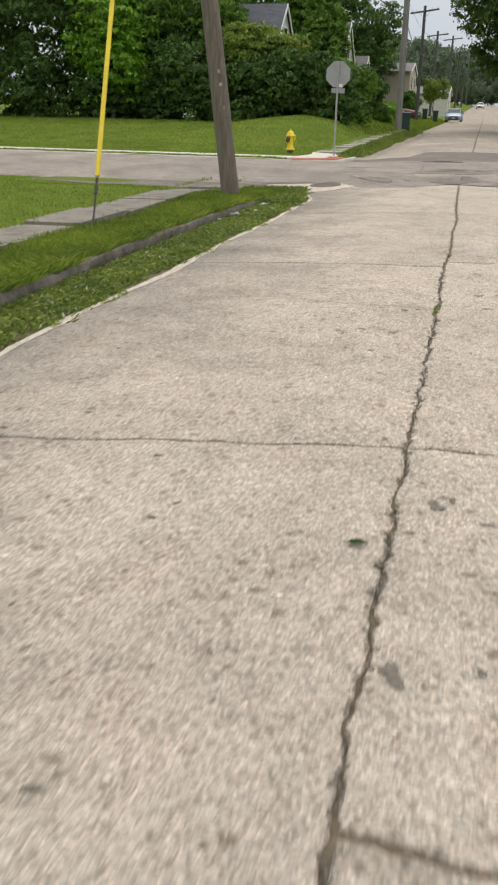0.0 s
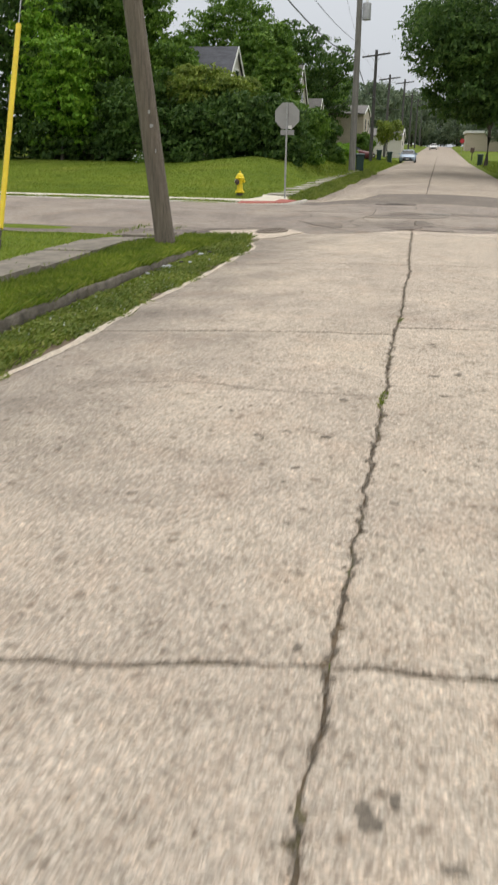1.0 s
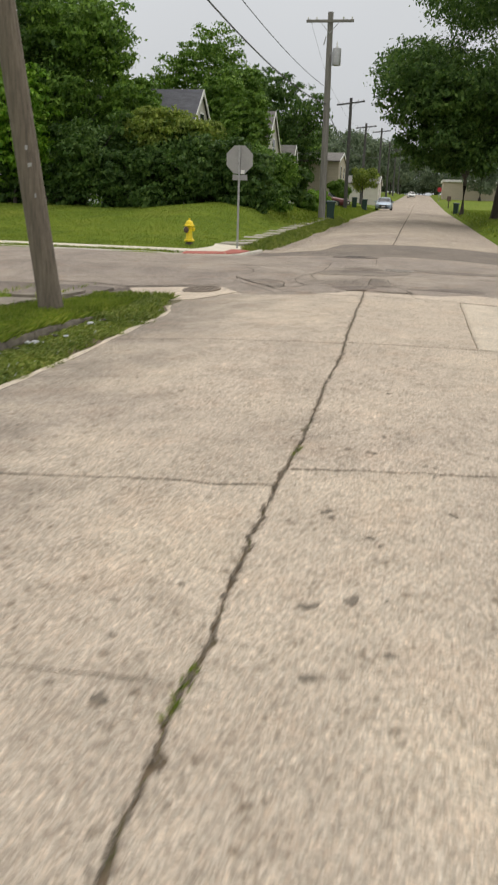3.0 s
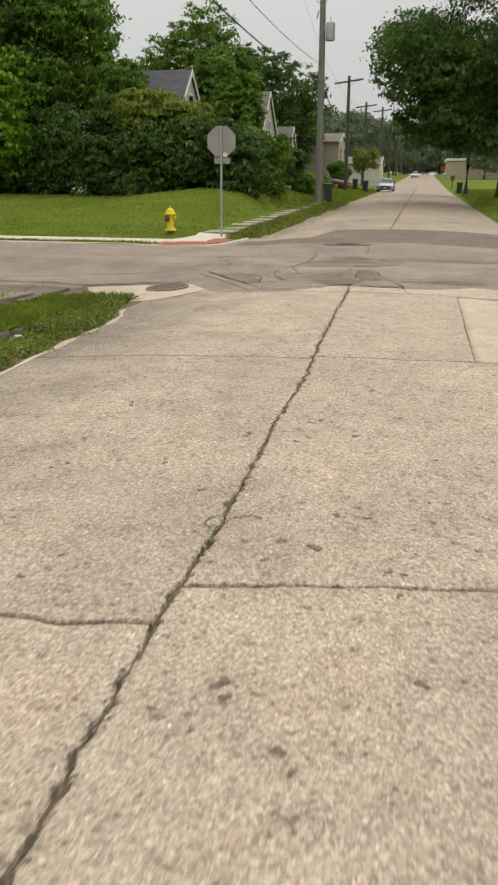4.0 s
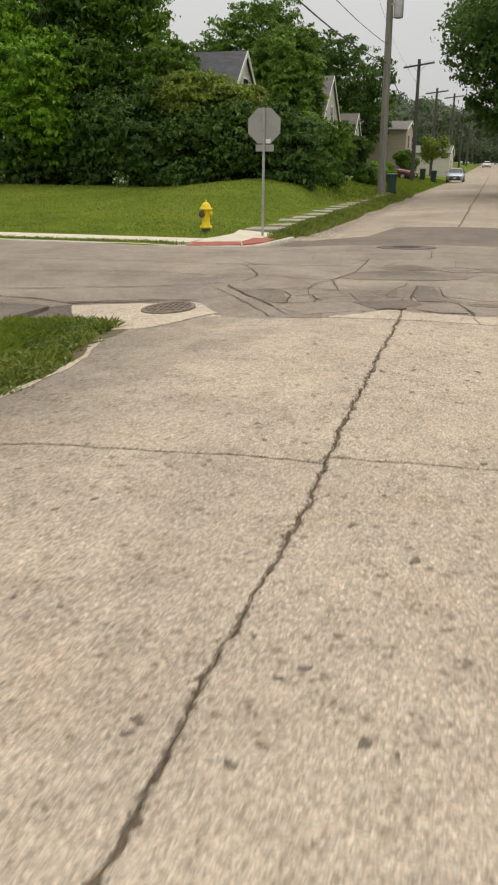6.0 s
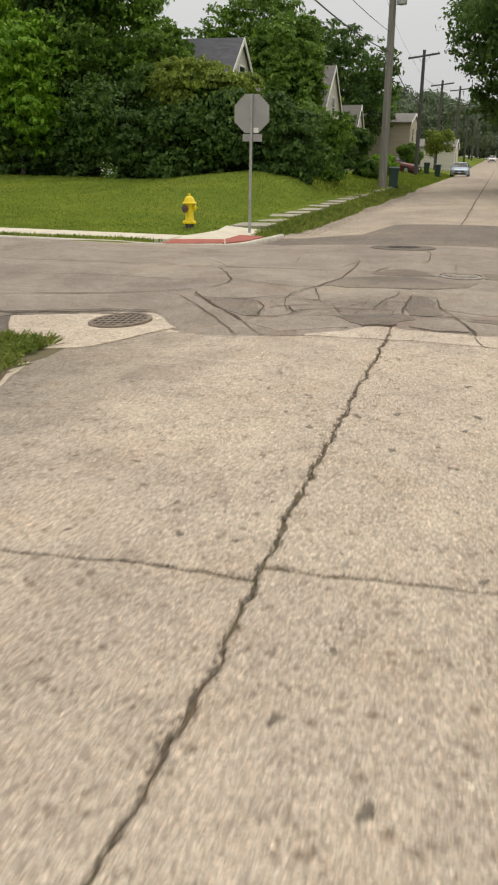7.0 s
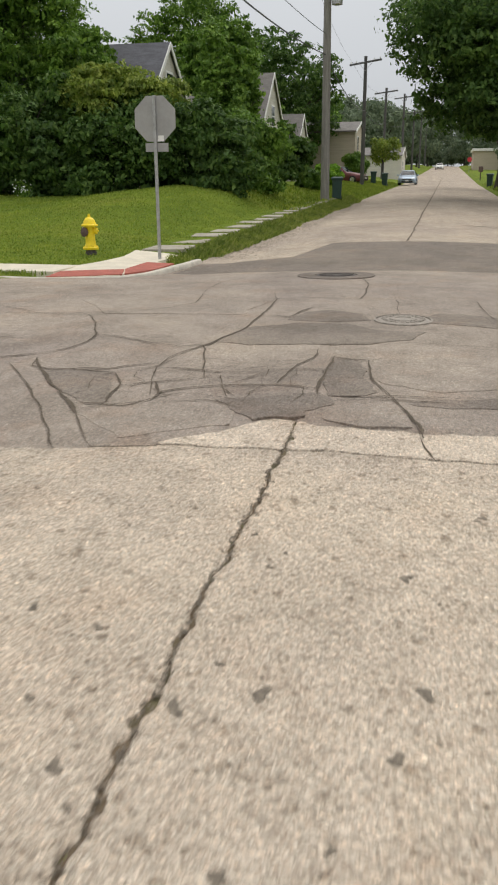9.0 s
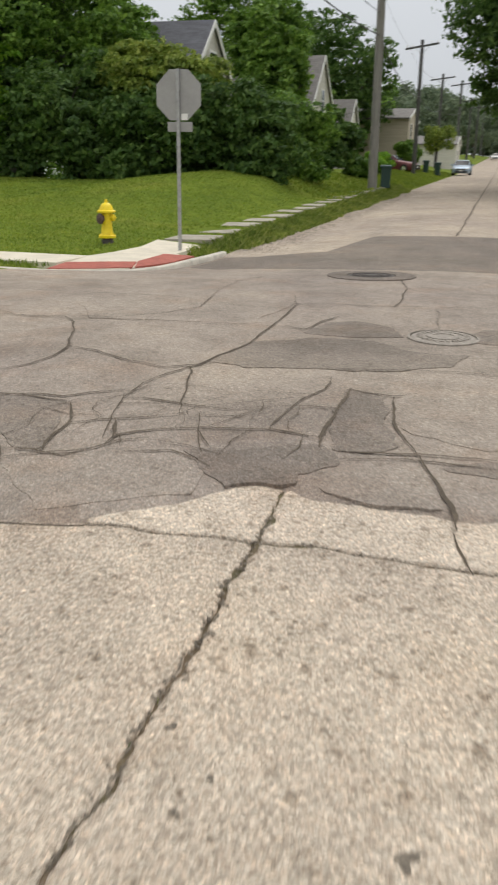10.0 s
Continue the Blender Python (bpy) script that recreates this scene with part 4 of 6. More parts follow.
drain = holder("storm_drain", (-3.2, 18.28, dz0), "round rusty cast iron storm drain grate in concrete", "drain")
seated(drain)
drain.scale = (0.86, 0.86, 1.0)
part("rim", lathe([(0.39, -0.05), (0.39, 0.012), (0.375, 0.018), (0.335, 0.016), (0.33, 0.0), (0.33, -0.05)], 36), M_IRON_RUST, drain, smooth=True)
# shallow black disc close under the bars, painting the darkness of a shaft
part("pit", lathe([(0.328, -0.01), (0.328, 0.004)], 30), M_BLACK, drain)
for k in range(-2, 3):
    half = math.sqrt(0.33 ** 2 - (k * 0.12) ** 2)
    part("bar", box(2 * half, 0.036, 0.018, pose(0, k * 0.12, 0.004), 0.003), M_IRON_RUST, drain)
for k in range(-3, 4):
    half = math.sqrt(0.33 ** 2 - (k * 0.088) ** 2)
    part("cross_bar", box(0.026, 2 * half, 0.016, pose(k * 0.088, 0, 0.004), 0.003), M_IRON_RUST, drain)


def manhole(at, r, ring, mat, label, collar=M_IRON_WORN):
    h = holder("manhole_cover", at, label, "manhole cover")
    part("ring", lathe([(ring, -0.04), (ring, 0.01), (ring - 0.02, 0.016), (r + 0.015, 0.014), (r + 0.012, -0.01)], 40), collar, h, smooth=True)
    part("cover", lathe([(r, -0.02), (r, 0.008), (r - 0.012, 0.013), (0.03, 0.016)], 40), mat, h, smooth=True)
    for k in range(24):
        a = 2 * math.pi * k / 24
        for q in (0.45, 0.75):
            part("stud", box(0.05, 0.03, 0.012, pose(r * q * math.cos(a), r * q * math.sin(a), 0.017, 0, 0, math.degrees(a)), 0.003), mat, h)
    return seated(h)


manhole((0.09, 22.0, float(road_z(0.09, 22)) + 0.016), 0.265, 0.3, M_IRON_WORN, "worn round iron manhole cover set in broken asphalt")
manhole((-1.1, 25.95, float(road_z(-1.1, 25.95)) + 0.016), 0.31, 0.58, M_IRON, "dark round manhole cover in a wide asphalt collar", M_ASPH_DARK)


# ---- utility poles and cables ----
def leaning(at, lean_x, lean_y, h):
    return lambda z: (at[0] + lean_x * z, at[1] + lean_y * z, at[2] + z)


near_pole = holder("utility_pole", (0, 0, 0), "leaning weathered brown wooden utility pole in the verge", "utility pole")
NP = leaning((-4.14, 14.2, 0.03), -0.128, 0.0, 9)
part("shaft", tube([NP(z) for z in (-0.3, 0.0, 0.4, 1, 2, 3, 4, 6, 8, 9.5)], [0.175, 0.16, 0.152, 0.148, 0.145, 0.142, 0.14, 0.135, 0.13, 0.12], 20), M_POLE, near_pole, smooth=True)
for z, a, w in ((1.75, 60, 0.05), (1.95, 64, 0.03), (2.6, -40, 0.04)):
    x, y, zz = NP(z)
    part("tag", box(0.006, w, 0.06, pose(x + 0.144 * math.cos(radians(-a)), y + 0.144 * math.sin(radians(-a)), zz, 0, 5, -a)), M_STEEL, near_pole)
for z in (1.4,):
    x, y, zz = NP(z)
    part("staple", box(0.012, 0.02, 0.05, pose(x + 0.09, y - 0.14, zz)), M_STEEL, near_pole)
part("crossarm", box(2.4, 0.1, 0.12, pose(*NP(9.1)), 0.01), M_POLE, near_pole)

GA, GB = Vector((-4.52, 9.45, 0.02)), Vector(NP(9.0))
gd = (GB - GA).normalized()
guy = holder("guy_wire", tuple(GA), "steel guy wire with a bright yellow plastic guard", "guy wire")


def guy_part(name, a, b, r, mat, label=""):
    return part(name, tube([GA * 0 + gd * a, gd * b], r, 12), mat, guy, label, True)


guy_part("cable", 0.5, (GB - GA).length, 0.006, M_STEEL)
guy_part("anchor_rod", -0.15, 0.62, 0.012, M_IRON)
guy_part("guard", 0.68, 3.1, 0.03, M_GUARD, "bright yellow plastic tube")
guy_part("clamp", 0.45, 0.56, 0.022, M_IRON)
guy_part("lower_clamp", 0.6, 0.66, 0.018, M_IRON)


def pole(at, h, r, arms, label, can=False, lean=0.0, arm_turn=0.0, wood=M_POLE_FAR):
    p = holder("utility_pole", at, label, "utility pole", "poles along the street")
    top = lambda z: (lean * z, 0, z)
    part("shaft", tube([top(z) for z in (-0.4, 0, h * 0.3, h * 0.6, h)], [r * 1.05, r, r * 0.92, r * 0.84, r * 0.72], 12), wood, p, smooth=True)
    for z, w in arms:
        part("crossarm", box(w, 0.12, 0.13, pose(lean * z, -0.16, z, 0, -3 if arm_turn else 0, arm_turn), 0.012), wood, p)
        for k in (-0.46, -0.28, 0.28, 0.46):
            part("insulator", lathe([(0.03, 0), (0.045, 0.03), (0.03, 0.07), (0.05, 0.1), (0.02, 0.14)], 8, pose(lean * z, -0.16, z, 0, -3 if arm_turn else 0, arm_turn) @ pose(w * k, 0, 0.065)), M_WHITE, p)
        for s in (-1, 1):
            part("brace", tube([(lean * z + s * 0.5, -0.2, z - 0.05), (lean * z, -0.2, z - 0.6)], 0.015, 6), M_STEEL, p)
    if can:
        part("transformer", lathe([(0.16, -0.42), (0.23, -0.4), (0.23, 0.38), (0.2, 0.43), (0.06, 0.47)], 20, pose(lean * 8.4 + 0.42, -0.1, 8.42)), M_STEEL, p, "grey transformer can", True)
        part("bracket", box(0.3, 0.06, 0.1, pose(lean * 8.4 + 0.15, -0.1, 8.6)), M_STEEL, p)
        part("bushing", lathe([(0.03, 0), (0.05, 0.05), (0.03, 0.1), (0.04, 0.16), (0.015, 0.3)], 8, pose(lean * 8.4 + 0.42, -0.1, 8.88)), M_WHITE, p)
        part("fuse", box(0.05, 0.08, 0.4, pose(-0.3, -0.2, 9.2, 0, 15)), M_STEEL, p)
    return p


pole((-4.93, 52, 0.3), 10.6, 0.2, [(10.15, 2.5)], "tall grey wooden utility pole with a transformer can", True, -0.008)
POLES = [(-6.25, 82.7, 0.6, 9.5, -0.004), (-6.7, 110, 1.0, 9.3, 0.01), (-5.55, 127, 1.5, 9.6, 0.0), (-5.4, 155, 2.2, 8.9, 0.0), (-5.2, 185, 2.9, 9, 0.0), (-5, 215, 3.6, 9, 0.0)]
for x, y, z, h, ln in POLES:
    pole((x, y, z), h, 0.17, [(h - 0.45, 3.0)], "distant grey wooden utility pole with a crossarm", False, ln, -32, M_POLE_SILHOUETTE)


def cable(a, b, sag, r=0.012, name="overhead_cable", label="dark overhead cable slung between poles"):
    a, b = Vector(a), Vector(b)
    pts = [a.lerp(b, k / 16) - Vector((0, 0, 4 * sag * (k / 16) * (1 - k / 16))) for k in range(17)]
    return tagged(part(name, tube(pts, r, 5), M_WIRE), label, "cable", "overhead cables")


cable(NP(6.6), (-5.0, 51.8, 6.4), 0.7, 0.022)
cable(NP(7.6), (-5.0, 51.8, 7.2), 0.6, 0.012)
cable((-5.0, 52.2, 6.3), (-6.2, 82.5, 6.2), 0.5, 0.025)
cable((-6.2, 83, 6.2), (-6.7, 110, 6.8), 0.5, 0.025)
cable((-6.7, 110, 6.8), (-5.5, 127, 7.4), 0.3, 0.025)
for k in (-1.1,):
    cable((-4.98 + k, 52, 10.6), (-6.27 + k, 82.7, 9.8), 0.5, 0.006)
    cable((-6.27 + k, 82.7, 9.8), (-6.65 + k, 110, 10.0), 0.4, 0.009)
    cable((-6.65 + k, 110, 10.0), (-5.55 + k, 127, 10.8), 0.3, 0.009)
cable((-6.1, 82.7, 6.9), (-12.0, 78, 4.6), 0.3, 0.012)

# ---- stop sign seen from behind ----
sign = holder("stop_sign", (-4.72, 28.37, 0.03), "back of an octagonal stop sign on a galvanised post", "sign")
part("post", box(0.055, 0.04, 2.95, pose(0, 0, 1.37), 0.006), M_STEEL, sign)
bm = bmesh.new()
R8 = 0.381 / math.cos(math.pi / 8)
oct_ = [(R8 * math.cos(math.pi / 8 + k * math.pi / 4), R8 * math.sin(math.pi / 8 + k * math.pi / 4)) for k in range(8)]
f0 = [bm.verts.new((x, 0.024, 2.46 + z)) for x, z in oct_]
f1 = [bm.verts.new((x, 0.03, 2.46 + z)) for x, z in oct_]
bm.faces.new(f0)
bm.faces.new(f1[::-1])
for k in range(8):
    bm.faces.new((f0[k], f0[(k + 1) % 8], f1[(k + 1) % 8], f1[k]))
part("plate", bm, M_SIGN, sign, "bare grey aluminium back")
part("supplementary_plate", box(0.43, 0.005, 0.15, pose(0.02, 0.026, 1.98), 0), M_SIGN, sign)
part("sticker", box(0.11, 0.002, 0.1, pose(0.1, 0.022, 2.13), 0), M_WHITE, sign, "small white sticker")
for z in (2.3, 2.62, 1.98):
    part("bolt", lathe([(0.014, 0), (0.014, 0.012)], 8, pose(0, -0.022, z, 90)), M_STEEL, sign)

# ---- fire hydrant ----
hyd = holder("fire_hydrant", (-6.3, 28.85, 0.04), "bright yellow cast iron fire hydrant with a brown cap", "hydrant")
part("foot", lathe([(0.13, -0.12), (0.13, 0.06), (0.115, 0.08), (0.11, 0.12)], 20), M_IRON, hyd, "dark iron foot in the turf", True)
part("flange", lathe([(0.12, 0.11), (0.175, 0.115), (0.18, 0.13), (0.18, 0.155), (0.17, 0.165), (0.12, 0.17)], 24), M_YELLOW, hyd, smooth=True)
part("barrel", lathe([(0.135, 0.165), (0.122, 0.2), (0.11, 0.3), (0.107, 0.45), (0.112, 0.53), (0.13, 0.56)], 24), M_YELLOW, hyd, smooth=True)
part("bonnet", lathe([(0.17, 0.55), (0.19, 0.56), (0.19, 0.585), (0.15, 0.6), (0.135, 0.64), (0.11, 0.685), (0.07, 0.715), (0.03, 0.728)], 24), M_YELLOW, hyd, smooth=True)
part("operating_nut", lathe([(0.034, 0.72), (0.03, 0.775), (0.022, 0.785)], 5), M_YELLOW, hyd)
part("pumper_cap", lathe([(0.06, 0.08), (0.06, 0.14), (0.088, 0.145), (0.09, 0.185), (0.07, 0.195), (0.02, 0.2), (0.02, 0.23)], 16, pose(-0.02, 0, 0.45, 90, 0, -18)), M_BROWN, hyd, "rusty brown pumper cap", True)
for s in (-1, 1):
    n = part("hose_nozzle", lathe([(0.05, 0.08), (0.05, 0.13), (0.064, 0.135), (0.062, 0.175), (0.045, 0.185), (0.016, 0.19), (0.016, 0.215)], 14, pose(0, 0, 0.47, 0, 90 * s, 0)), M_YELLOW if s > 0 else M_WHITE, hyd, smooth=True)
for k in range(8):
    a = 2 * math.pi * k / 8
    part("bolt", lathe([(0.014, 0), (0.014, 0.02)], 6, pose(0.155 * math.cos(a), 0.155 * math.sin(a), 0.163)), M_YELLOW, hyd)

hyd.scale = (0.86, 0.86, 1.0)


# ---- houses ----
def house(at, length, width, eave, ridge, wall, roof, label, name="house", turn=0.0, windows=((0, 0.55),)):
    """Gable end towards +x; at is the foot of the gable's middle."""
    h = holder(name, at, label, "house")
    h.rotation_euler = (0, 0, radians(turn))
    w = width / 2
    bm = bmesh.new()
    sec = [(-w, -0.6), (w, -0.6), (w, eave), (0, ridge), (-w, eave)]
    a = [bm.verts.new((0, y, z)) for y, z in sec]
    b = [bm.verts.new((-length, y, z)) for y, z in sec]
    bm.faces.new(a)
    bm.faces.new(b[::-1])
    for k in range(5):
        bm.faces.new((a[k], b[k], b[(k + 1) % 5], a[(k + 1) % 5]))
    part("wall", bm, wall, h)
    d = Vector((0, w, eave - ridge)).normalized()
    for s in (-1, 1):
        bm = bmesh.new()
        lo = Vector((0, s * (w + 0.35 * d.y), eave + 0.35 * d.z))
        hi = Vector((0, 0, ridge))
        up = Vector((0, 0, 0.14))
        vs = []
        for x in (0.12, -length - 0.3):
            for q in (lo + up * 0.2, hi + up * 0.2, hi + up, lo + up):
                vs.append(bm.verts.new((x, q.y, q.z)))
        for f in ((0, 1, 2, 3), (7, 6, 5, 4), (0, 4, 5, 1), (1, 5, 6, 2), (2, 6, 7, 3), (3, 7, 4, 0)):
            bm.faces.new([vs[i] for i in f])
        part("roof", bm, roof, h)
        bm = bmesh.new()
        vs = []
        for x in (0.16, 0.12):
            for q in (lo - Vector((0, 0, 0.08)), hi - Vector((0, 0, 0.08)), hi + up * 1.05, lo + up * 1.05):
                vs.append(bm.verts.new((x, q.y, q.z)))
        for f in ((0, 1, 2, 3), (7, 6, 5, 4), (0, 4, 5, 1), (1, 5, 6, 2), (2, 6, 7, 3), (3, 7, 4, 0)):
            bm.faces.new([vs[i] for i in f])
        part("bargeboard", bm, M_WHITE, h, "white painted bargeboard")
    for wy, wz in windows:
        z = eave * wz if wz < 1 else wz
        win = part("window", box(0.06, 0.95, 1.35, pose(0.02, wy, z), 0.01), M_WHITE, h)
        part("pane", box(0.02, 0.76, 0.54, pose(0.05, wy, z + 0.3)), M_GLASS, win)
        part("pane", box(0.02, 0.76, 0.54, pose(0.05, wy, z - 0.3)), M_GLASS, win)
    return h


house((-11.3, 49.4, 0.9), 9, 4.9, 3.5, 5.75, M_SIDING, M_ROOF, "cream house with a dark slate-grey gabled roof", windows=((0, 4.1), (-1.2, 1.6), (1.2, 1.6)))
house((-10.6, 68, 0.8), 9, 6.5, 3.6, 6.6, M_SIDING, M_ROOF_PALE, "pale sided house with a weathered grey roof", windows=((0, 4.2), (-1.5, 1.7), (1.5, 1.7)))
house((-11.0, 82, 0.9), 7, 4.2, 3.0, 5.0, M_SIDING, M_ROOF_PALE, "small white gabled house behind the trees", windows=((0, 1.6),))
house((-8.0, 97, 0.9), 6, 8, 4.3, 5.2, M_SIDING_TAN, M_ROOF_PALE, "tan two-storey house with a low roof", windows=((-1.8, 3.3), (1.8, 3.3), (0, 1.2)))
house((-4.9, 119, 1.0), 5, 9, 2.5, 3.4, M_SIDING, M_ROOF_PALE, "low pale garage beside the far street", "garage", windows=((-2, 1.3),))
hall = holder("low_building", (22, 194, 2.0), "long low tan building with a white roof edge", "building")
part("wall", box(34, 16, 4.2, pose(0, 0, 1.5)), M_SIDING_TAN, hall)
part("roof", box(34.6, 16.6, 0.5, pose(0, 0, 3.8), 0.03), M_WHITE, hall, "white flat roof edge")
# ---- cars ----
def car(at, turn, paint, label):
    c = holder("car", at, label, "car")
    c.rotation_euler = (0, 0, radians(turn))
    # sections along the length: y, half width at sill, belt, roof; heights
    rows = [(-2.25, 0.66, 0.70, 0.62, 0.30, 0.55, 0.60), (-2.1, 0.80, 0.82, 0.72, 0.22, 0.62, 0.74), (-1.5, 0.86, 0.88, 0.78, 0.2, 0.75, 0.86), (-0.85, 0.87, 0.89, 0.74, 0.2, 0.86, 0.94),
            (-0.2, 0.87, 0.89, 0.60, 0.2, 0.9, 1.36), (0.5, 0.87, 0.89, 0.58, 0.2, 0.92, 1.43), (1.1, 0.87, 0.89, 0.60, 0.2, 0.94, 1.36), (1.7, 0.86, 0.87, 0.72, 0.22, 0.95, 1.05), (2.2, 0.78, 0.8, 0.7, 0.3, 0.9, 0.95), (2.3, 0.7, 0.72, 0.64, 0.36, 0.8, 0.86)]
    bm = bmesh.new()
    rings = []
    for y, a, b, r, z0, zb, zr in rows:
        sec = [(-a, z0), (-b, 0.5 * (z0 + zb)), (-b * 0.97, zb), (-r, zr - 0.03), (-r * 0.6, zr), (r * 0.6, zr), (r, zr - 0.03), (b * 0.97, zb), (b, 0.5 * (z0 + zb)), (a, z0)]
        rings.append([bm.verts.new((x, y, z)) for x, z in sec])
    for p, q in zip(rings, rings[1:]):
        for k in range(10):
            bm.faces.new((p[k], p[(k + 1) % 10], q[(k + 1) % 10], q[k]))
    bm.faces.new(rings[0][::-1])
    bm.faces.new(rings[-1])
    part("body", bm, paint, c, smooth=True)
    ws = bmesh.new()
    vs = [ws.verts.new(v) for v in ((-0.7, -0.83, 0.955), (0.7, -0.83, 0.955), (0.56, -0.22, 1.35), (-0.56, -0.22, 1.35))]
    ws.faces.new(vs)
    bmesh.ops.solidify(ws, geom=ws.faces[:], thickness=-0.02)
    part("windscreen", ws, M_GLASS, c)
    for s in (-1, 1):
        sw = bmesh.new()
        vs = [sw.verts.new(v) for v in ((s * 0.875, -0.6, 0.93), (s * 0.875, 1.25, 0.96), (s * 0.63, 0.95, 1.36), (s * 0.63, -0.1, 1.36))]
        sw.faces.new(vs)
        bmesh.ops.solidify(sw, geom=sw.faces[:], thickness=0.02)
        part("side_window", sw, M_GLASS, c)
        part("headlight", box(0.34, 0.12, 0.14, pose(s * 0.58, -2.17, 0.62, 0, 0, s * 12), 0.03), M_LAMP, c, "clear headlamp")
        part("wing_mirror", box(0.18, 0.1, 0.13, pose(s * 0.98, -0.55, 0.96), 0.03), paint, c)
    part("grille", box(0.9, 0.06, 0.16, pose(0, -2.25, 0.56), 0.02), M_BLACK, c)
    part("lower_grille", box(1.1, 0.06, 0.14, pose(0, -2.24, 0.36), 0.02), M_BLACK, c)
    part("badge_bar", box(0.9, 0.03, 0.025, pose(0, -2.28, 0.59)), M_CHROME, c)
    part("number_plate", box(0.32, 0.02, 0.11, pose(0, -2.28, 0.45)), M_WHITE, c)
    for x in (-0.8, 0.8):
        for y in (-1.42, 1.35):
            wh = part("wheel", lathe([(0.2, -0.1), (0.31, -0.1), (0.33, -0.06), (0.33, 0.06), (0.31, 0.1), (0.2, 0.1)], 20, pose(x, y, 0.33, 0, 90)), M_BLACK, c, smooth=True)
            part("rim", lathe([(0.2, -0.105), (0.17, -0.09), (0.05, -0.11), (0.05, 0.11), (0.17, 0.09), (0.2, 0.105)], 14, pose(x, y, 0.33, 0, 90)), M_CHROME, wh)
    return c


def on_road(x, y):
    return (x, y, float(road_z(x, y)) + 0.006)


car(on_road(-3.45, 101), 0, M_CAR, "silver-blue sedan parked facing down the street")
car((-8.4, 86, 0.75), 75, M_CAR_DARK, "dark red car parked in a driveway")
car(on_road(-1.6, 215), 0, M_WHITE, "white vehicle far off on the street")


# ---- wheeled bins ----
def wheelie_bin(at, turn, label, mat=None):
    b = holder("wheelie_bin", at, label, "bin", "bins by the kerb")
    b.rotation_euler = (0, 0, radians(turn))
    mat = mat or M_BIN
    part("body", box(0.48, 0.52, 0.92, pose(0, 0, 0.52) @ pose(0, 0, 0, 180), 0.03, taper=0.84), mat, b)
    part("rim", box(0.56, 0.6, 0.06, pose(0, 0, 0.96), 0.015), mat, b)
    part("lid", box(0.58, 0.64, 0.07, pose(0, -0.01, 1.02, 3), 0.03, taper=0.9), mat, b)
    part("handle", tube([(-0.24, 0.33, 0.95), (-0.24, 0.38, 0.99), (0.24, 0.38, 0.99), (0.24, 0.33, 0.95)], 0.017, 6), mat, b)
    for s in (-1, 1):
        part("wheel", lathe([(0.1, -0.025), (0.1, 0.025)], 14, pose(s * 0.22, 0.24, 0.1, 0, 90)), M_BLACK, b)
    return b


def turf(x, y):
    return (x, y, float(lawn_z(x, y)) - 0.01)


first = wheelie_bin(turf(-4.72, 54.6), 8, "dark green wheeled bin standing beside a utility pole")
for x, y, r in ((-7.5, 90.5, -5), (-5.99, 90.3, 10), (-4.7, 86.2, 0)):
    b = copy_thing(first, pose(*turf(x, y), 0, 0, r))
    tagged(b, "dark green wheeled bin on the grass verge")
b = copy_thing(first, pose(3.85, 88, float(lawn_z(3.85, 88)) - 0.01, 0, 0, -12))
tagged(b, "dark green wheeled bin beside the verge")
post = holder("letterbox", (4.0, 115, float(lawn_z(4.0, 115))), "brown letterbox on a wooden post", "letterbox")
part("post", box(0.12, 0.12, 1.1, pose(0, 0, 0.5)), M_BARK, post)
part("case", box(0.5, 0.6, 0.6, pose(0, 0, 1.2), 0.06), M_BROWN, post)

far_sign = holder("stop_sign", (3.8, 165, float(lawn_z(3.8, 165)) - 0.1), "distant red stop sign on a thin post", "sign")
part("post", box(0.06, 0.05, 2.2, pose(0, 0, 1.1)), M_STEEL, far_sign)
part("plate", lathe([(0.41, -0.01), (0.41, 0.01)], 8, pose(0, -0.06, 2.3, 90, 22.5, 0)), M_STOP, far_sign, "red octagonal face")


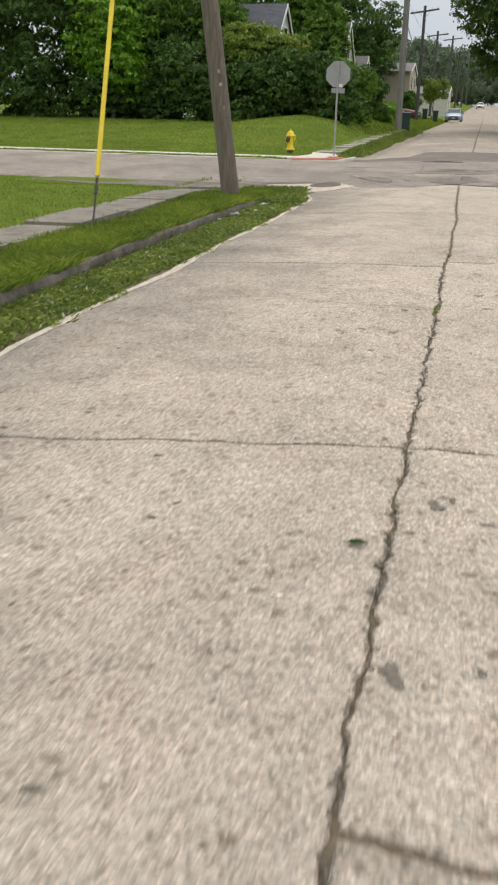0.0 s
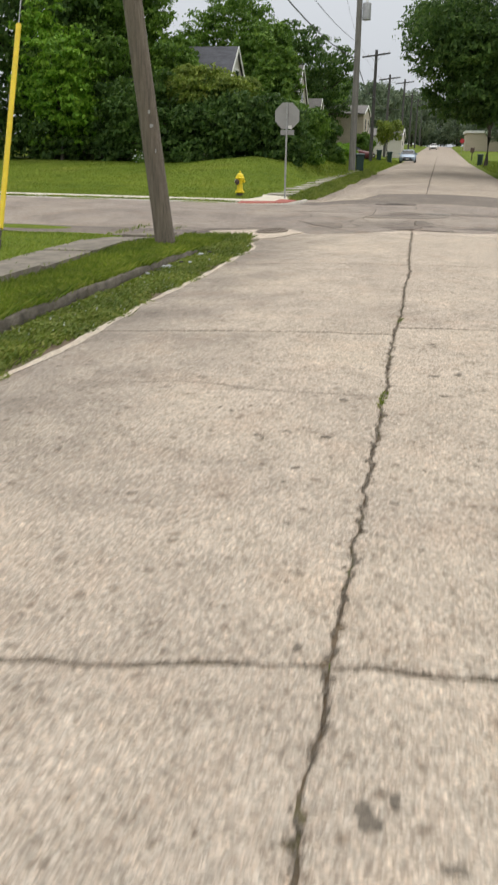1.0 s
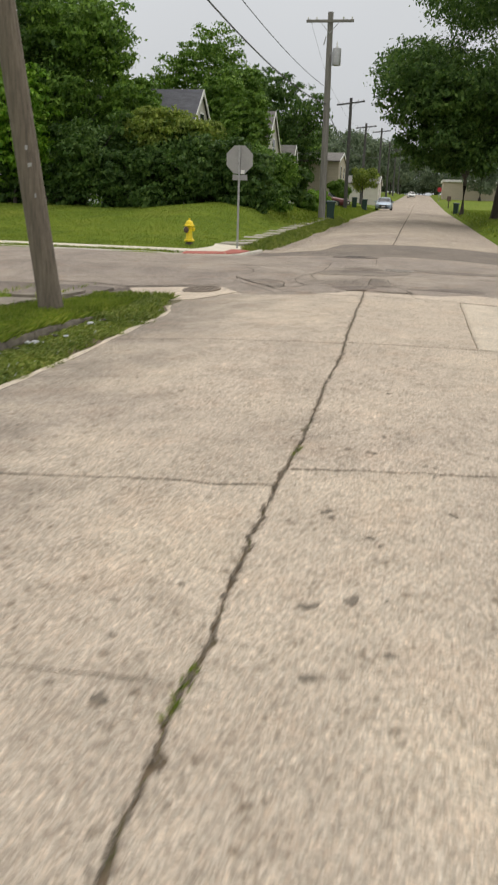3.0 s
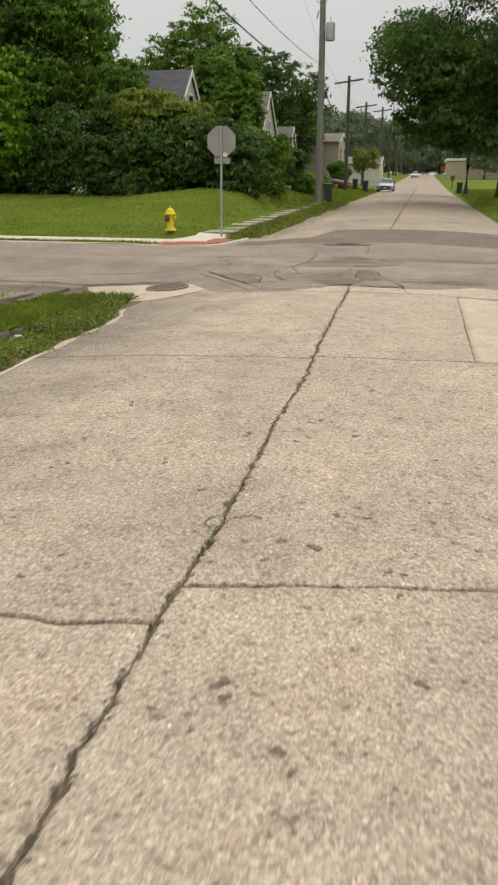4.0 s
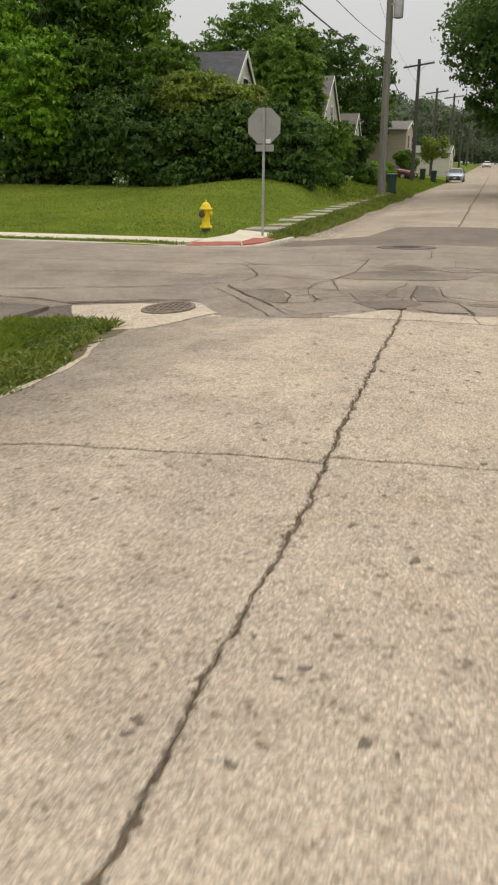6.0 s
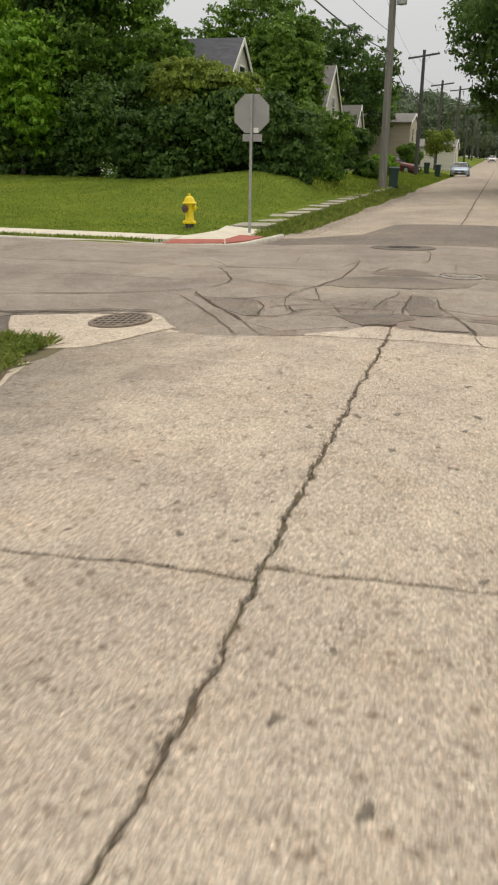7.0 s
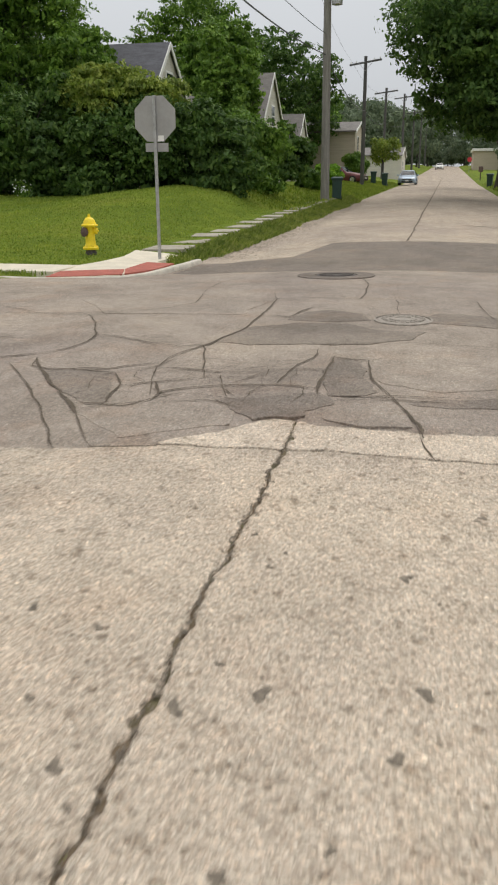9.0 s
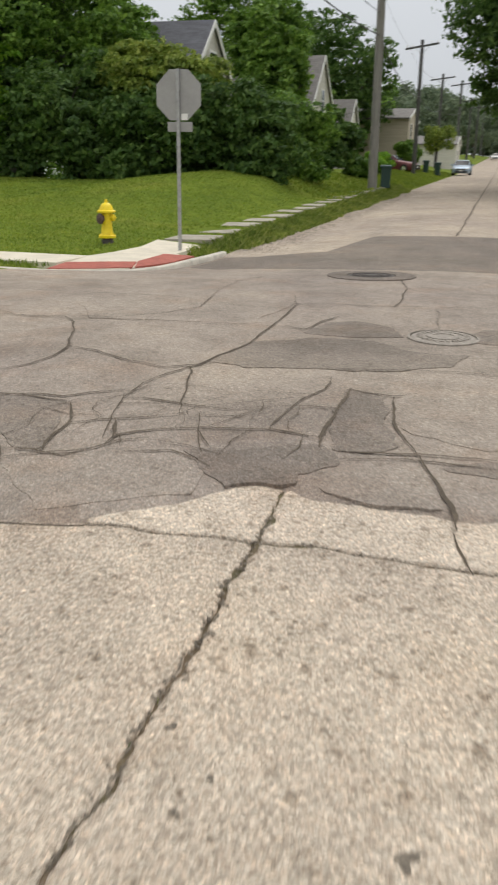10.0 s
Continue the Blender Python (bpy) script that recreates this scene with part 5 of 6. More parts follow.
# ---- trees and shrubs ----
def leaf_cloud(lobes, count, size, seed, droop=0.25, fill=0.35, spray=0.0):
    """Loose leaves over and inside a set of rounded lobes (x, y, z, rx, ry, rz)."""
    r = np.random.RandomState(seed)
    L = np.array(lobes, float)
    wgt = (L[:, 3] * L[:, 4] + L[:, 3] * L[:, 5] + L[:, 4] * L[:, 5])
    idx = r.choice(len(L), count, p=wgt / wgt.sum())
    d = r.normal(size=(count, 3))
    d /= np.linalg.norm(d, axis=1)[:, None]
    lump = 1 + 0.13 * np.sin(d[:, 0] * 5 + idx) * np.sin(d[:, 1] * 6 + 2 * idx) + 0.10 * np.sin(d[:, 2] * 9 + 3 * idx + d[:, 0] * 7)
    rad = np.where(r.rand(count) < fill, r.rand(count) ** 0.5 * 0.85, 0.86 + 0.17 * r.rand(count)) * lump
    pos = L[idx, :3] + d * rad[:, None] * L[idx, 3:]
    if spray:
        # gather the leaves into flat drooping sprays with gaps between them
        per = 26
        head = np.arange(count) // per * per
        mean_r = L[idx[head], 3:].mean(1)[:, None]
        off = r.normal(size=(count, 3)) * [1.0, 1.0, 0.34] * np.clip(0.17 * mean_r, 0.12, 0.5) * spray
        off[:, 2] -= 0.28 * np.hypot(off[:, 0], off[:, 1])
        pos, d = pos[head] + off, d[head]
    nrm = d * 0.7 + r.normal(size=(count, 3)) * 0.55 + [0, 0, 0.35]
    nrm /= np.linalg.norm(nrm, axis=1)[:, None]
    ax_ = np.cross(nrm, r.normal(size=(count, 3)))
    ax_ /= np.linalg.norm(ax_, axis=1)[:, None] + 1e-9
    ax_[:, 2] -= droop
    bx_ = np.cross(nrm, ax_)
    s = size * r.uniform(0.6, 1.35, count)[:, None]
    p0 = pos - ax_ * s * 0.6
    p1 = pos + bx_ * s * 0.36 + nrm * s * 0.1
    p2 = pos + ax_ * s * 0.7 - [0, 0, 0.1] * s
    p3 = pos - bx_ * s * 0.36 + nrm * s * 0.1
    v = np.stack([p0, p1, p2, p3], 1).reshape(-1, 3)
    q = np.arange(count * 4).reshape(-1, 4)
    return v, q


def crown_lobes(c, r, n, seed, lump=0.32):
    """Sub-lobes spread over an ellipsoid crown."""
    q = np.random.RandomState(seed)
    out = [(c[0], c[1], c[2], r[0] * 0.66, r[1] * 0.66, r[2] * 0.66)]
    for k in range(int(n * 1.7)):
        u = q.uniform(-0.85, 1)
        a = k * 2.39996 + q.uniform(-0.4, 0.4)
        s = math.sqrt(max(0, 1 - u * u))
        f = q.uniform(0.62, 0.92)
        w = lump * q.uniform(0.65, 1.2)
        out.append((c[0] + f * r[0] * s * math.cos(a), c[1] + f * r[1] * s * math.sin(a), c[2] + f * r[2] * u, r[0] * w, r[1] * w, r[2] * w * 0.85))
    return out


def tree(base, trunk_r, lobes, count, size, mat, label, seed, name="tree", category="tree", limbs=6, group=""):
    t = holder(name, base, label, category, group)
    q = random.Random(seed)
    L = [(x - base[0], y - base[1], z - base[2], a, b, c) for x, y, z, a, b, c in lobes]
    cx, cy, cz = L[0][:3]
    bm = tube([(0, 0, -0.3), (0.03, 0, 0.3), (cx * 0.3 + 0.05, cy * 0.3, cz * 0.35), (cx * 0.7, cy * 0.7, cz * 0.7), (cx, cy, cz + L[0][5] * 0.5)],
              [trunk_r * 1.35, trunk_r, trunk_r * 0.85, trunk_r * 0.6, trunk_r * 0.2], 10)
    for k in range(min(limbs, len(L) - 1)):
        lx, ly, lz = L[1 + k * (len(L) - 1) // max(1, limbs)][:3]
        z0 = cz * q.uniform(0.35, 0.7)
        s = z0 / max(cz, 0.1)
        st = Vector((cx * s * 0.9, cy * s * 0.9, z0))
        md = st.lerp(Vector((lx, ly, lz)), 0.5) + Vector((0, 0, 0.3))
        tube([st, md, (lx, ly, lz)], [trunk_r * 0.45, trunk_r * 0.28, trunk_r * 0.08], 7, bm)
    part("trunk", bm, M_BARK, t, smooth=True)
    v, f = leaf_cloud(L, count, size, seed, spray=1.0 if count > 9000 else 0.0)
    fast("crown", v, f, mat, t)
    return t


def at_turf(x, y):
    return (x, y, float(lawn_z(x, y)))


def full_tree(x, y, top, low, rx, ry, count, size, mat, label, seed, n=16, trunk=0.28, shift=(0, 0)):
    b = at_turf(x, y)
    c = (x + shift[0], y + shift[1], 0.5 * (top + low))
    return tree(b, trunk, crown_lobes(c, (rx, ry, 0.5 * (top - low)), n, seed), count, size, mat, label, seed)


# wood along the back of the lawn
full_tree(-17.2, 46.8, 11.2, 1.0, 3.5, 3.2, 44000, 0.15, M_LEAF, "tall leafy green tree at the edge of the lawn", 1, 22)
full_tree(-22.5, 47, 14.5, 1.0, 5.2, 4.6, 36000, 0.2, M_LEAF_DARK, "tall dark green tree at the edge of the lawn", 2, 22)
full_tree(-30, 45, 14, 0.9, 5.5, 4.6, 24000, 0.24, M_LEAF_DARK, "broad dark green tree beside the lawn", 3, 20)
full_tree(-38, 46, 14, 0.9, 5.5, 5, 10000, 0.3, M_LEAF, "broad green tree beside the lawn", 4, 18)
full_tree(-18.8, 42.7, 8.4, 0.9, 2.3, 1.8, 17000, 0.15, M_LEAF_LIME, "young lime-green tree before the dark wood", 5, 14, 0.1)
full_tree(-23.5, 43, 5.0, 0.1, 3.0, 1.8, 18000, 0.14, M_LEAF_DARK, "dark bush under the trees", 6, 12, 0.1)
full_tree(-28.5, 42, 5.0, 0.1, 3.2, 1.8, 12000, 0.18, M_LEAF_DARK, "dark bush under the trees", 7, 12, 0.1)
full_tree(-15.0, 42.8, 5.5, 0.1, 2.6, 1.6, 20000, 0.13, M_LEAF_DARK, "dark bush under the trees", 8, 12, 0.1)
full_tree(-19.5, 43.5, 4.5, 0.1, 2.6, 1.5, 12000, 0.17, M_LEAF_DARK, "dark bush under the trees", 9, 12, 0.1)
full_tree(-14.5, 46.6, 7.9, 1.0, 2.0, 1.9, 24000, 0.14, M_LEAF, "green tree beside the house", 27, 14, 0.15)
# great shrub in front of the house
full_tree(-10.8, 43, 4.6, 0.1, 2.6, 1.9, 31000, 0.13, M_LEAF_DARK, "great dark rounded shrub in front of the house", 10, 20, 0.12)
full_tree(-8.2, 43.5, 4.1, 0.1, 1.9, 1.8, 28000, 0.125, M_LEAF_DARK, "dark rounded shrub in front of the house", 11, 16, 0.12)
full_tree(-11.3, 43.8, 5.5, 3.0, 2.5, 1.5, 20000, 0.12, M_LEAF_OLIVE, "olive flowering bush rising above the shrub", 12, 14, 0.12)
full_tree(-7.6, 47.2, 3.9, 0.1, 1.7, 1.8, 22000, 0.13, M_LEAF, "green shrub beside the pavement bank", 13, 14, 0.1)
full_tree(-10.0, 54, 8.0, 1.0, 1.5, 1.9, 22000, 0.15, M_LEAF, "slender green tree beside the house", 14, 14, 0.15)
full_tree(-8.0, 58, 4.0, 0.9, 1.5, 2.2, 14000, 0.18, M_LEAF_DARK, "dark bush between the houses", 15, 12, 0.1)
# trees behind the houses
full_tree(-17.0, 72, 13.7, 2.0, 4.9, 3.8, 36000, 0.18, M_LEAF, "tall green tree behind the houses", 16, 20)
full_tree(-12.1, 61, 10.0, 2.0, 2.1, 2.3, 22000, 0.17, M_LEAF, "green tree between the houses", 17, 18)
full_tree(-14.2, 90, 13.9, 1.5, 5.0, 4.8, 27000, 0.23, M_LEAF_DARK, "large dark rounded tree beyond the houses", 18, 24, 0.4)
full_tree(-28.2, 72, 18, 2, 4.6, 5, 16000, 0.22, M_LEAF, "green tree behind the houses", 19, 16)
# small street trees and bushes
full_tree(-5.5, 94, 5.0, 2.0, 1.4, 1.4, 3200, 0.16, M_LEAF_OLIVE, "small olive street tree with a thin trunk", 20, 10, 0.06)
full_tree(-7.7, 90, 3.4, 1.0, 1.2, 1.2, 7000, 0.16, M_LEAF, "round green bush in a front yard", 21, 10, 0.06)
full_tree(-7.2, 62, 1.9, 0.6, 0.9, 2.6, 8000, 0.13, M_LEAF, "low green bush beside the pavement", 22, 8, 0.05)
full_tree(-7.6, 72, 2.2, 0.6, 1.0, 2.6, 7000, 0.15, M_LEAF_LIME, "low yellow-green bush in a front yard", 23, 8, 0.05)
# great tree overhanging the street
big = [(6.0, 60, 10.0, 4.6, 4.6, 4.2)] + crown_lobes((5.2, 59, 9.6), (8.2, 7.0, 5.6), 26, 31, 0.28)[1:]
big += [(0.4, 56, 6.6, 2.0, 2.0, 1.5), (-0.6, 57, 8.6, 2.2, 2.0, 1.8), (1.6, 55.5, 5.0, 1.5, 1.6, 1.1), (2.6, 57, 4.4, 1.6, 1.7, 1.0), (4.4, 56, 4.3, 1.7, 1.7, 1.0), (0.9, 58, 4.3, 0.9, 1.0, 0.8)]
big += [(-0.4, 57, 5.3, 1.0, 1.3, 1.1), (1.1, 57, 4.6, 1.4, 1.5, 1.1), (3.0, 57, 4.3, 1.8, 1.8, 1.0), (5.2, 57, 4.4, 1.9, 1.8, 1.1), (7.4, 57, 5.2, 2.0, 2.0, 1.5), (1.6, 57, 7.0, 2.2, 2.0, 1.9), (4.2, 57, 7.0, 2.4, 2.2, 2.0), (-1.5, 57, 7.4, 1.4, 1.6, 1.4), (-0.9, 57, 4.9, 0.8, 1.0, 0.8), (0.2, 57, 4.2, 1.0, 1.2, 0.8), (2.0, 57, 3.8, 1.2, 1.2, 0.7)]
big = [(x_ + 0.15, y_, z_, a_, b_, c_) for x_, y_, z_, a_, b_, c_ in big]
tree(at_turf(5.3, 61), 0.42, big, 116000, 0.165, M_LEAF_DARK, "great spreading green tree overhanging the street", 31, limbs=9)
full_tree(4.1, 82, 11.5, 3.4, 3.8, 3.6, 20000, 0.22, M_LEAF_DARK, "dark green street tree with a slim trunk", 32, 16, 0.19)
full_tree(8.5, 72, 12, 1.6, 4.5, 4.5, 10000, 0.24, M_LEAF_DARK, "dark green tree beside the verge", 33, 14)
full_tree(6.6, 56, 2.1, 0.3, 0.9, 0.9, 6000, 0.13, M_LEAF_OLIVE, "small olive bush under the great tree", 34, 8, 0.05)
# far trees at the end of the street; past y 140 their leaf colour holds haze
far = [(-16, 125, 9.5), (-10, 150, 10), (-14, 175, 12), (-9, 200, 11), (-20, 210, 16), (-7.5, 235, 13), (0, 330, 17), (-10, 310, 18), (10, 320, 17), (20, 300, 18), (30, 280, 17), (9, 240, 11), (14, 220, 12), (12, 180, 9), (22, 190, 12),
       (-28, 250, 18), (-22, 160, 13), (40, 250, 18), (-30, 120, 13), (25, 150, 10), (-6, 280, 15), (5, 290, 13), (-45, 200, 20), (50, 220, 20), (18, 340, 19), (-20, 330, 20)]
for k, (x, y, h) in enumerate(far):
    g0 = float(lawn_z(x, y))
    full_tree(x, y, g0 + h, g0 + 0.8, h * 0.42, h * 0.42, 4200, 0.034 * h + 0.05, M_LEAF_HAZED if y > 140 else M_LEAF, "distant green tree at the end of the street", 60 + k, 10)

# thicket closing the street, with haze painted into the leaf colour
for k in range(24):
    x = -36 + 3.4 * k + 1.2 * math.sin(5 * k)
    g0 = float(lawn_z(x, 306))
    full_tree(x, 306 + 3 * math.sin(3 * k), g0 + 5.5 + 1.5 * math.sin(7 * k), g0 - 0.5, 3.4, 2.6, 2200, 0.55, M_LEAF_HAZED, "distant thicket at the end of the street, haze in its leaf colour", 130 + k, 8, 0.1)

# ---- grass ----
def blades(name, area, count, length, width, zf, mat, seed, label, keep=None, lean=0.45):
    r = np.random.RandomState(seed)
    x, y = r.uniform(area[0], area[1], count), r.uniform(area[2], area[3], count)
    if keep is not None:
        ok = keep(x, y, r)
        x, y = x[ok], y[ok]
    n = len(x)
    a = r.uniform(0, 2 * np.pi, n)
    ln = length * r.uniform(0.5, 1.3, n)
    z = zf(x, y) - 0.015
    dx, dy = np.cos(a), np.sin(a)
    t = r.uniform(0, 2 * np.pi, n)
    tip = ln * lean * r.uniform(0.2, 1.4, n)
    w = width * r.uniform(0.6, 1.3, n)
    p0 = np.stack([x - dx * w, y - dy * w, z], -1)
    p1 = np.stack([x + dx * w, y + dy * w, z], -1)
    p2 = np.stack([x + np.cos(t) * tip * 0.4 + dx * w * 0.7, y + np.sin(t) * tip * 0.4 + dy * w * 0.7, z + ln * 0.65], -1)
    p3 = np.stack([x + np.cos(t) * tip, y + np.sin(t) * tip, z + ln], -1)
    v = np.stack([p0, p1, p2, p3], 1).reshape(-1, 3)
    return tagged(fast(name, v, np.arange(n * 4).reshape(-1, 4), mat), label, "grass", kind="stuff")


def gutter_keep(x, y, r):
    edge = -2.98 + 0.07 * np.sin(y * 2.3) + 0.05 * np.sin(y * 7.1) - 0.5 * step(15.0, 17.2, y)
    return (x < edge + r.uniform(-0.05, 0.05, len(x))) & (x > -3.63 - 0.6 * step(15.3, 17, y)) & (y < 17.4)


def gutter_z(x, y):
    return road_z(x, y) - 0.01 + 0.05 * step(-3.0, -3.25, x)


gz = lambda x, y: ground_z(x, y)
patchy = lambda x, y, r: (np.sin(x * 2.1 + 1) * np.sin(y * 1.7) + 0.5 * np.sin(x * 5 + y * 4) + r.uniform(-0.9, 0.9, len(x))) > -0.7
verge_keep = lambda x, y, r: (y < 17.3 - 0.5 * step(-4.2, -3.7, x))
blades("verge_grass", (-4.68, -3.66, -2, 17.2), 62000, 0.065, 0.005, lambda x, y: np.maximum(ground_z(x, y), gutter_z(x, y) - 0.02), M_GRASS, 201, "long green grass on the verge", verge_keep)
blades("verge_grass", (-3.95, -3.55, 1, 16.5), 15000, 0.09, 0.005, lambda x, y: 0.02 - 0.1 * step(12.8, 15.3, y) + 0 * x, M_GRASS, 215, "long grass hanging over the old kerb", lambda x, y, r: x < -3.66 + 0.11 * wob(y, 81, 4, 1.3), 1.3)
blades("lawn_grass", (-14, -5.32, 3, 17.6), 66000, 0.045, 0.007, gz, M_GRASS, 202, "mown green lawn grass", lambda x, y, r: ~((y > 16.1) & (x > -9.6)))


gridded("gutter_soil", np.linspace(-4.3, -2.9, 15), np.arange(-6, 17.4, 0.15), lambda x, y: gutter_z(x, y) - 0.03 + 0.012 * np.sin(x * 30) * np.sin(y * 23), M_DIRT)
tagged(bpy.data.objects["gutter_soil"], "dark earth in the gutter", "soil", kind="structure")
blades("gutter_weeds", (-4.3, -2.85, 1, 17.5), 36000, 0.05, 0.006, gutter_z, M_WEED, 203, "clover and weeds filling the gutter", gutter_keep, 1.5)
wr = np.random.RandomState(44)
wx, wy = wr.uniform(-3.62, -2.98, 420), wr.uniform(2.5, 17.0, 420)
wok = gutter_keep(wx + 0.02, wy, wr)
wl = [(x_, y_, float(gutter_z(x_, y_)) + 0.01, s_, s_, 0.045 + 0.04 * (y_ > 14.3)) for x_, y_, s_ in zip(wx[wok], wy[wok], wr.uniform(0.08, 0.17, int(wok.sum())))]
wv, wf = leaf_cloud(wl, 52000, 0.025, 45, 0.0, 0.3)
tagged(fast("clover", wv, wf, M_WEED), "low clover and broad weeds in the gutter", "weeds", kind="stuff")
blades("corner_weeds", (-4.5, -3.1, 14.4, 17.3), 9000, 0.1, 0.007, gutter_z, M_WEED, 204, "tall weeds at the street corner", lambda x, y, r: gutter_keep(x, y, r) & (r.uniform(0, 1, len(x)) < 0.8), 0.6)
blades("clover_flowers", (-3.6, -2.95, 3, 16), 170, 0.025, 0.006, lambda x, y: gutter_z(x, y) + 0.045, M_FLOWER, 205, "small white clover flowers", gutter_keep, 0.5)
blades("pavement_weeds", (-5.45, -4.6, 2, 17), 3000, 0.06, 0.006, lambda x, y: 0.08 + 0 * x, M_GRASS, 206, "grass in the pavement joints", lambda x, y, r: (np.abs((y + 4.6) % 1.55 - 1.52) < 0.06) | (x < -5.3) | (x > -4.7))
blades("lawn_grass", (-26, -4.25, 25.4, 44), 125000, 0.05, 0.013, gz, M_GRASS, 207, "mown green lawn across the street", lambda x, y, r: ((y > 26.8) & ~((x > -5.5) & (y < 30)) & ~((x > -5.68) & (x < -4.6) & ((y - 29.85) % 1.5 < 1.03))))
blades("verge_grass", (-40, -5.7, 25.2, 25.7), 16000, 0.075, 0.012, lambda x, y: 0.05 + 0 * x, M_GRASS, 208, "strip of grass between kerb and pavement", patchy)
blades("verge_grass", (-4.66, -3.9, 28.4, 60), 22000, 0.13, 0.014, lambda x, y: np.maximum(gz(x, y), road_z(x, y)), M_WEED, 209, "ragged grass along the street edge", lambda x, y, r: (x < -4.0 - 0.0 * y + 0.3 * wob(y, 77, 5, 0.5) * (y > 30) + r.uniform(-0.12, 0.12, len(x)) - 0.25 * (y < 30)), 0.7)
blades("verge_grass", (-8, -3.9, 44, 100), 28000, 0.12, 0.022, gz, M_GRASS, 210, "grass on the verge up the street", lambda x, y, r: x < -4.15 + 0.25 * wob(y, 78, 4, 0.4))
blades("verge_grass", (3.7, 9, 28, 100), 14000, 0.12, 0.022, gz, M_GRASS, 211, "grass on the verge beside the kerb")
blades("joint_weeds", (-0.5, -0.1, 3.5, 17), 9000, 0.022, 0.004, lambda x, y: road_z(x, y) - 0.01, M_WEED, 212, "tiny weeds in the street joint", lambda x, y, r: (np.abs(x - centre_x(y)) < 0.011) & (np.sin(y * 2.7) * np.sin(y * 0.9) + 0.5 * np.sin(y * 11) + 0.7 * np.exp(-((y - 5.7) / 0.7) ** 2) > 0.45), 0.5)
blades("joint_weeds", (-0.34, -0.16, 8.98, 9.2), 260, 0.03, 0.006, lambda x, y: road_z(x, y) - 0.005, M_WEED, 216, "tuft of moss and weeds in the street joint", lambda x, y, r: np.abs(x - centre_x(y)) < 0.016, 0.8)
blades("joint_weeds", (-0.32, -0.16, 6.3, 6.62), 260, 0.035, 0.006, lambda x, y: road_z(x, y) - 0.005, M_WEED, 213, "tuft of weeds in the street joint", lambda x, y, r: np.abs(x - centre_x(y)) < 0.02, 0.8)

rs = np.random.RandomState(12)
gn = 2600
gx_, gy_ = rs.uniform(-4.35, -3.5, gn) + 0.3 * rs.rand(gn) ** 3, rs.uniform(29.5, 60, gn)
gz_ = road_z(gx_, gy_) + 0.014
gs = rs.uniform(0.01, 0.035, gn)
gv = np.concatenate([np.stack([gx_ + gs * math.cos(a_), gy_ + gs * math.sin(a_), gz_ + h_ * gs], -1)[:, None] for a_, h_ in ((0, 0), (2.1, 0), (4.2, 0), (1.0, 0.7))], 1).reshape(-1, 3)
base_i = np.arange(gn)[:, None] * 4
gf = np.concatenate([base_i + np.array(f_)[None] for f_ in ((0, 1, 3), (1, 2, 3), (2, 0, 3))])
tagged(fast("gravel", gv, gf, M_PIT), "loose gravel and broken edge along the street", "gravel", kind="stuff")

# crumbs of broken concrete along the open joints
cn = 2600
cy_ = rs.uniform(0.5, 18.3, cn)
cx_ = centre_x(cy_) + rs.normal(0, 0.012, cn) + np.where(rs.rand(cn) < 0.12, rs.normal(0, 0.05, cn), 0)
jn = rs.randint(0, 4, 700)
jx_ = rs.uniform(-2.8, 1.1, 700)
jl = [joint_left(k) for k in (2, 3, 4, 5)]
jr = [joint_right(k) for k in (2, 3, 4, 5)]
jy_ = np.array([float((jl if x_ < -0.25 else jr)[k_](x_)) for x_, k_ in zip(jx_, jn)]) + rs.normal(0, 0.008, 700)
cx_, cy_ = np.r_[cx_, jx_], np.r_[cy_, jy_]
cn = len(cx_)
cz_ = road_z(cx_, cy_) - 0.008 + 0.006 * rs.rand(cn)
cs = rs.uniform(0.003, 0.011, cn)
cr_ = rs.uniform(0, 6.28, cn)
cv = np.concatenate([np.stack([cx_ + cs * np.cos(a_ + cr_), cy_ + cs * np.sin(a_ + cr_), cz_ + h_ * cs], -1)[:, None] for a_, h_ in ((0, 0), (2.1, 0.1), (4.2, 0), (1.0, 0.9))], 1).reshape(-1, 3)
base_i = np.arange(cn)[:, None] * 4
cf = np.concatenate([base_i + np.array(f_)[None] for f_ in ((0, 1, 3), (1, 2, 3), (2, 0, 3))])
tagged(fast("concrete_crumbs", cv, cf, M_PIT), "crumbs of concrete and grit in the joints", "grit", kind="stuff")

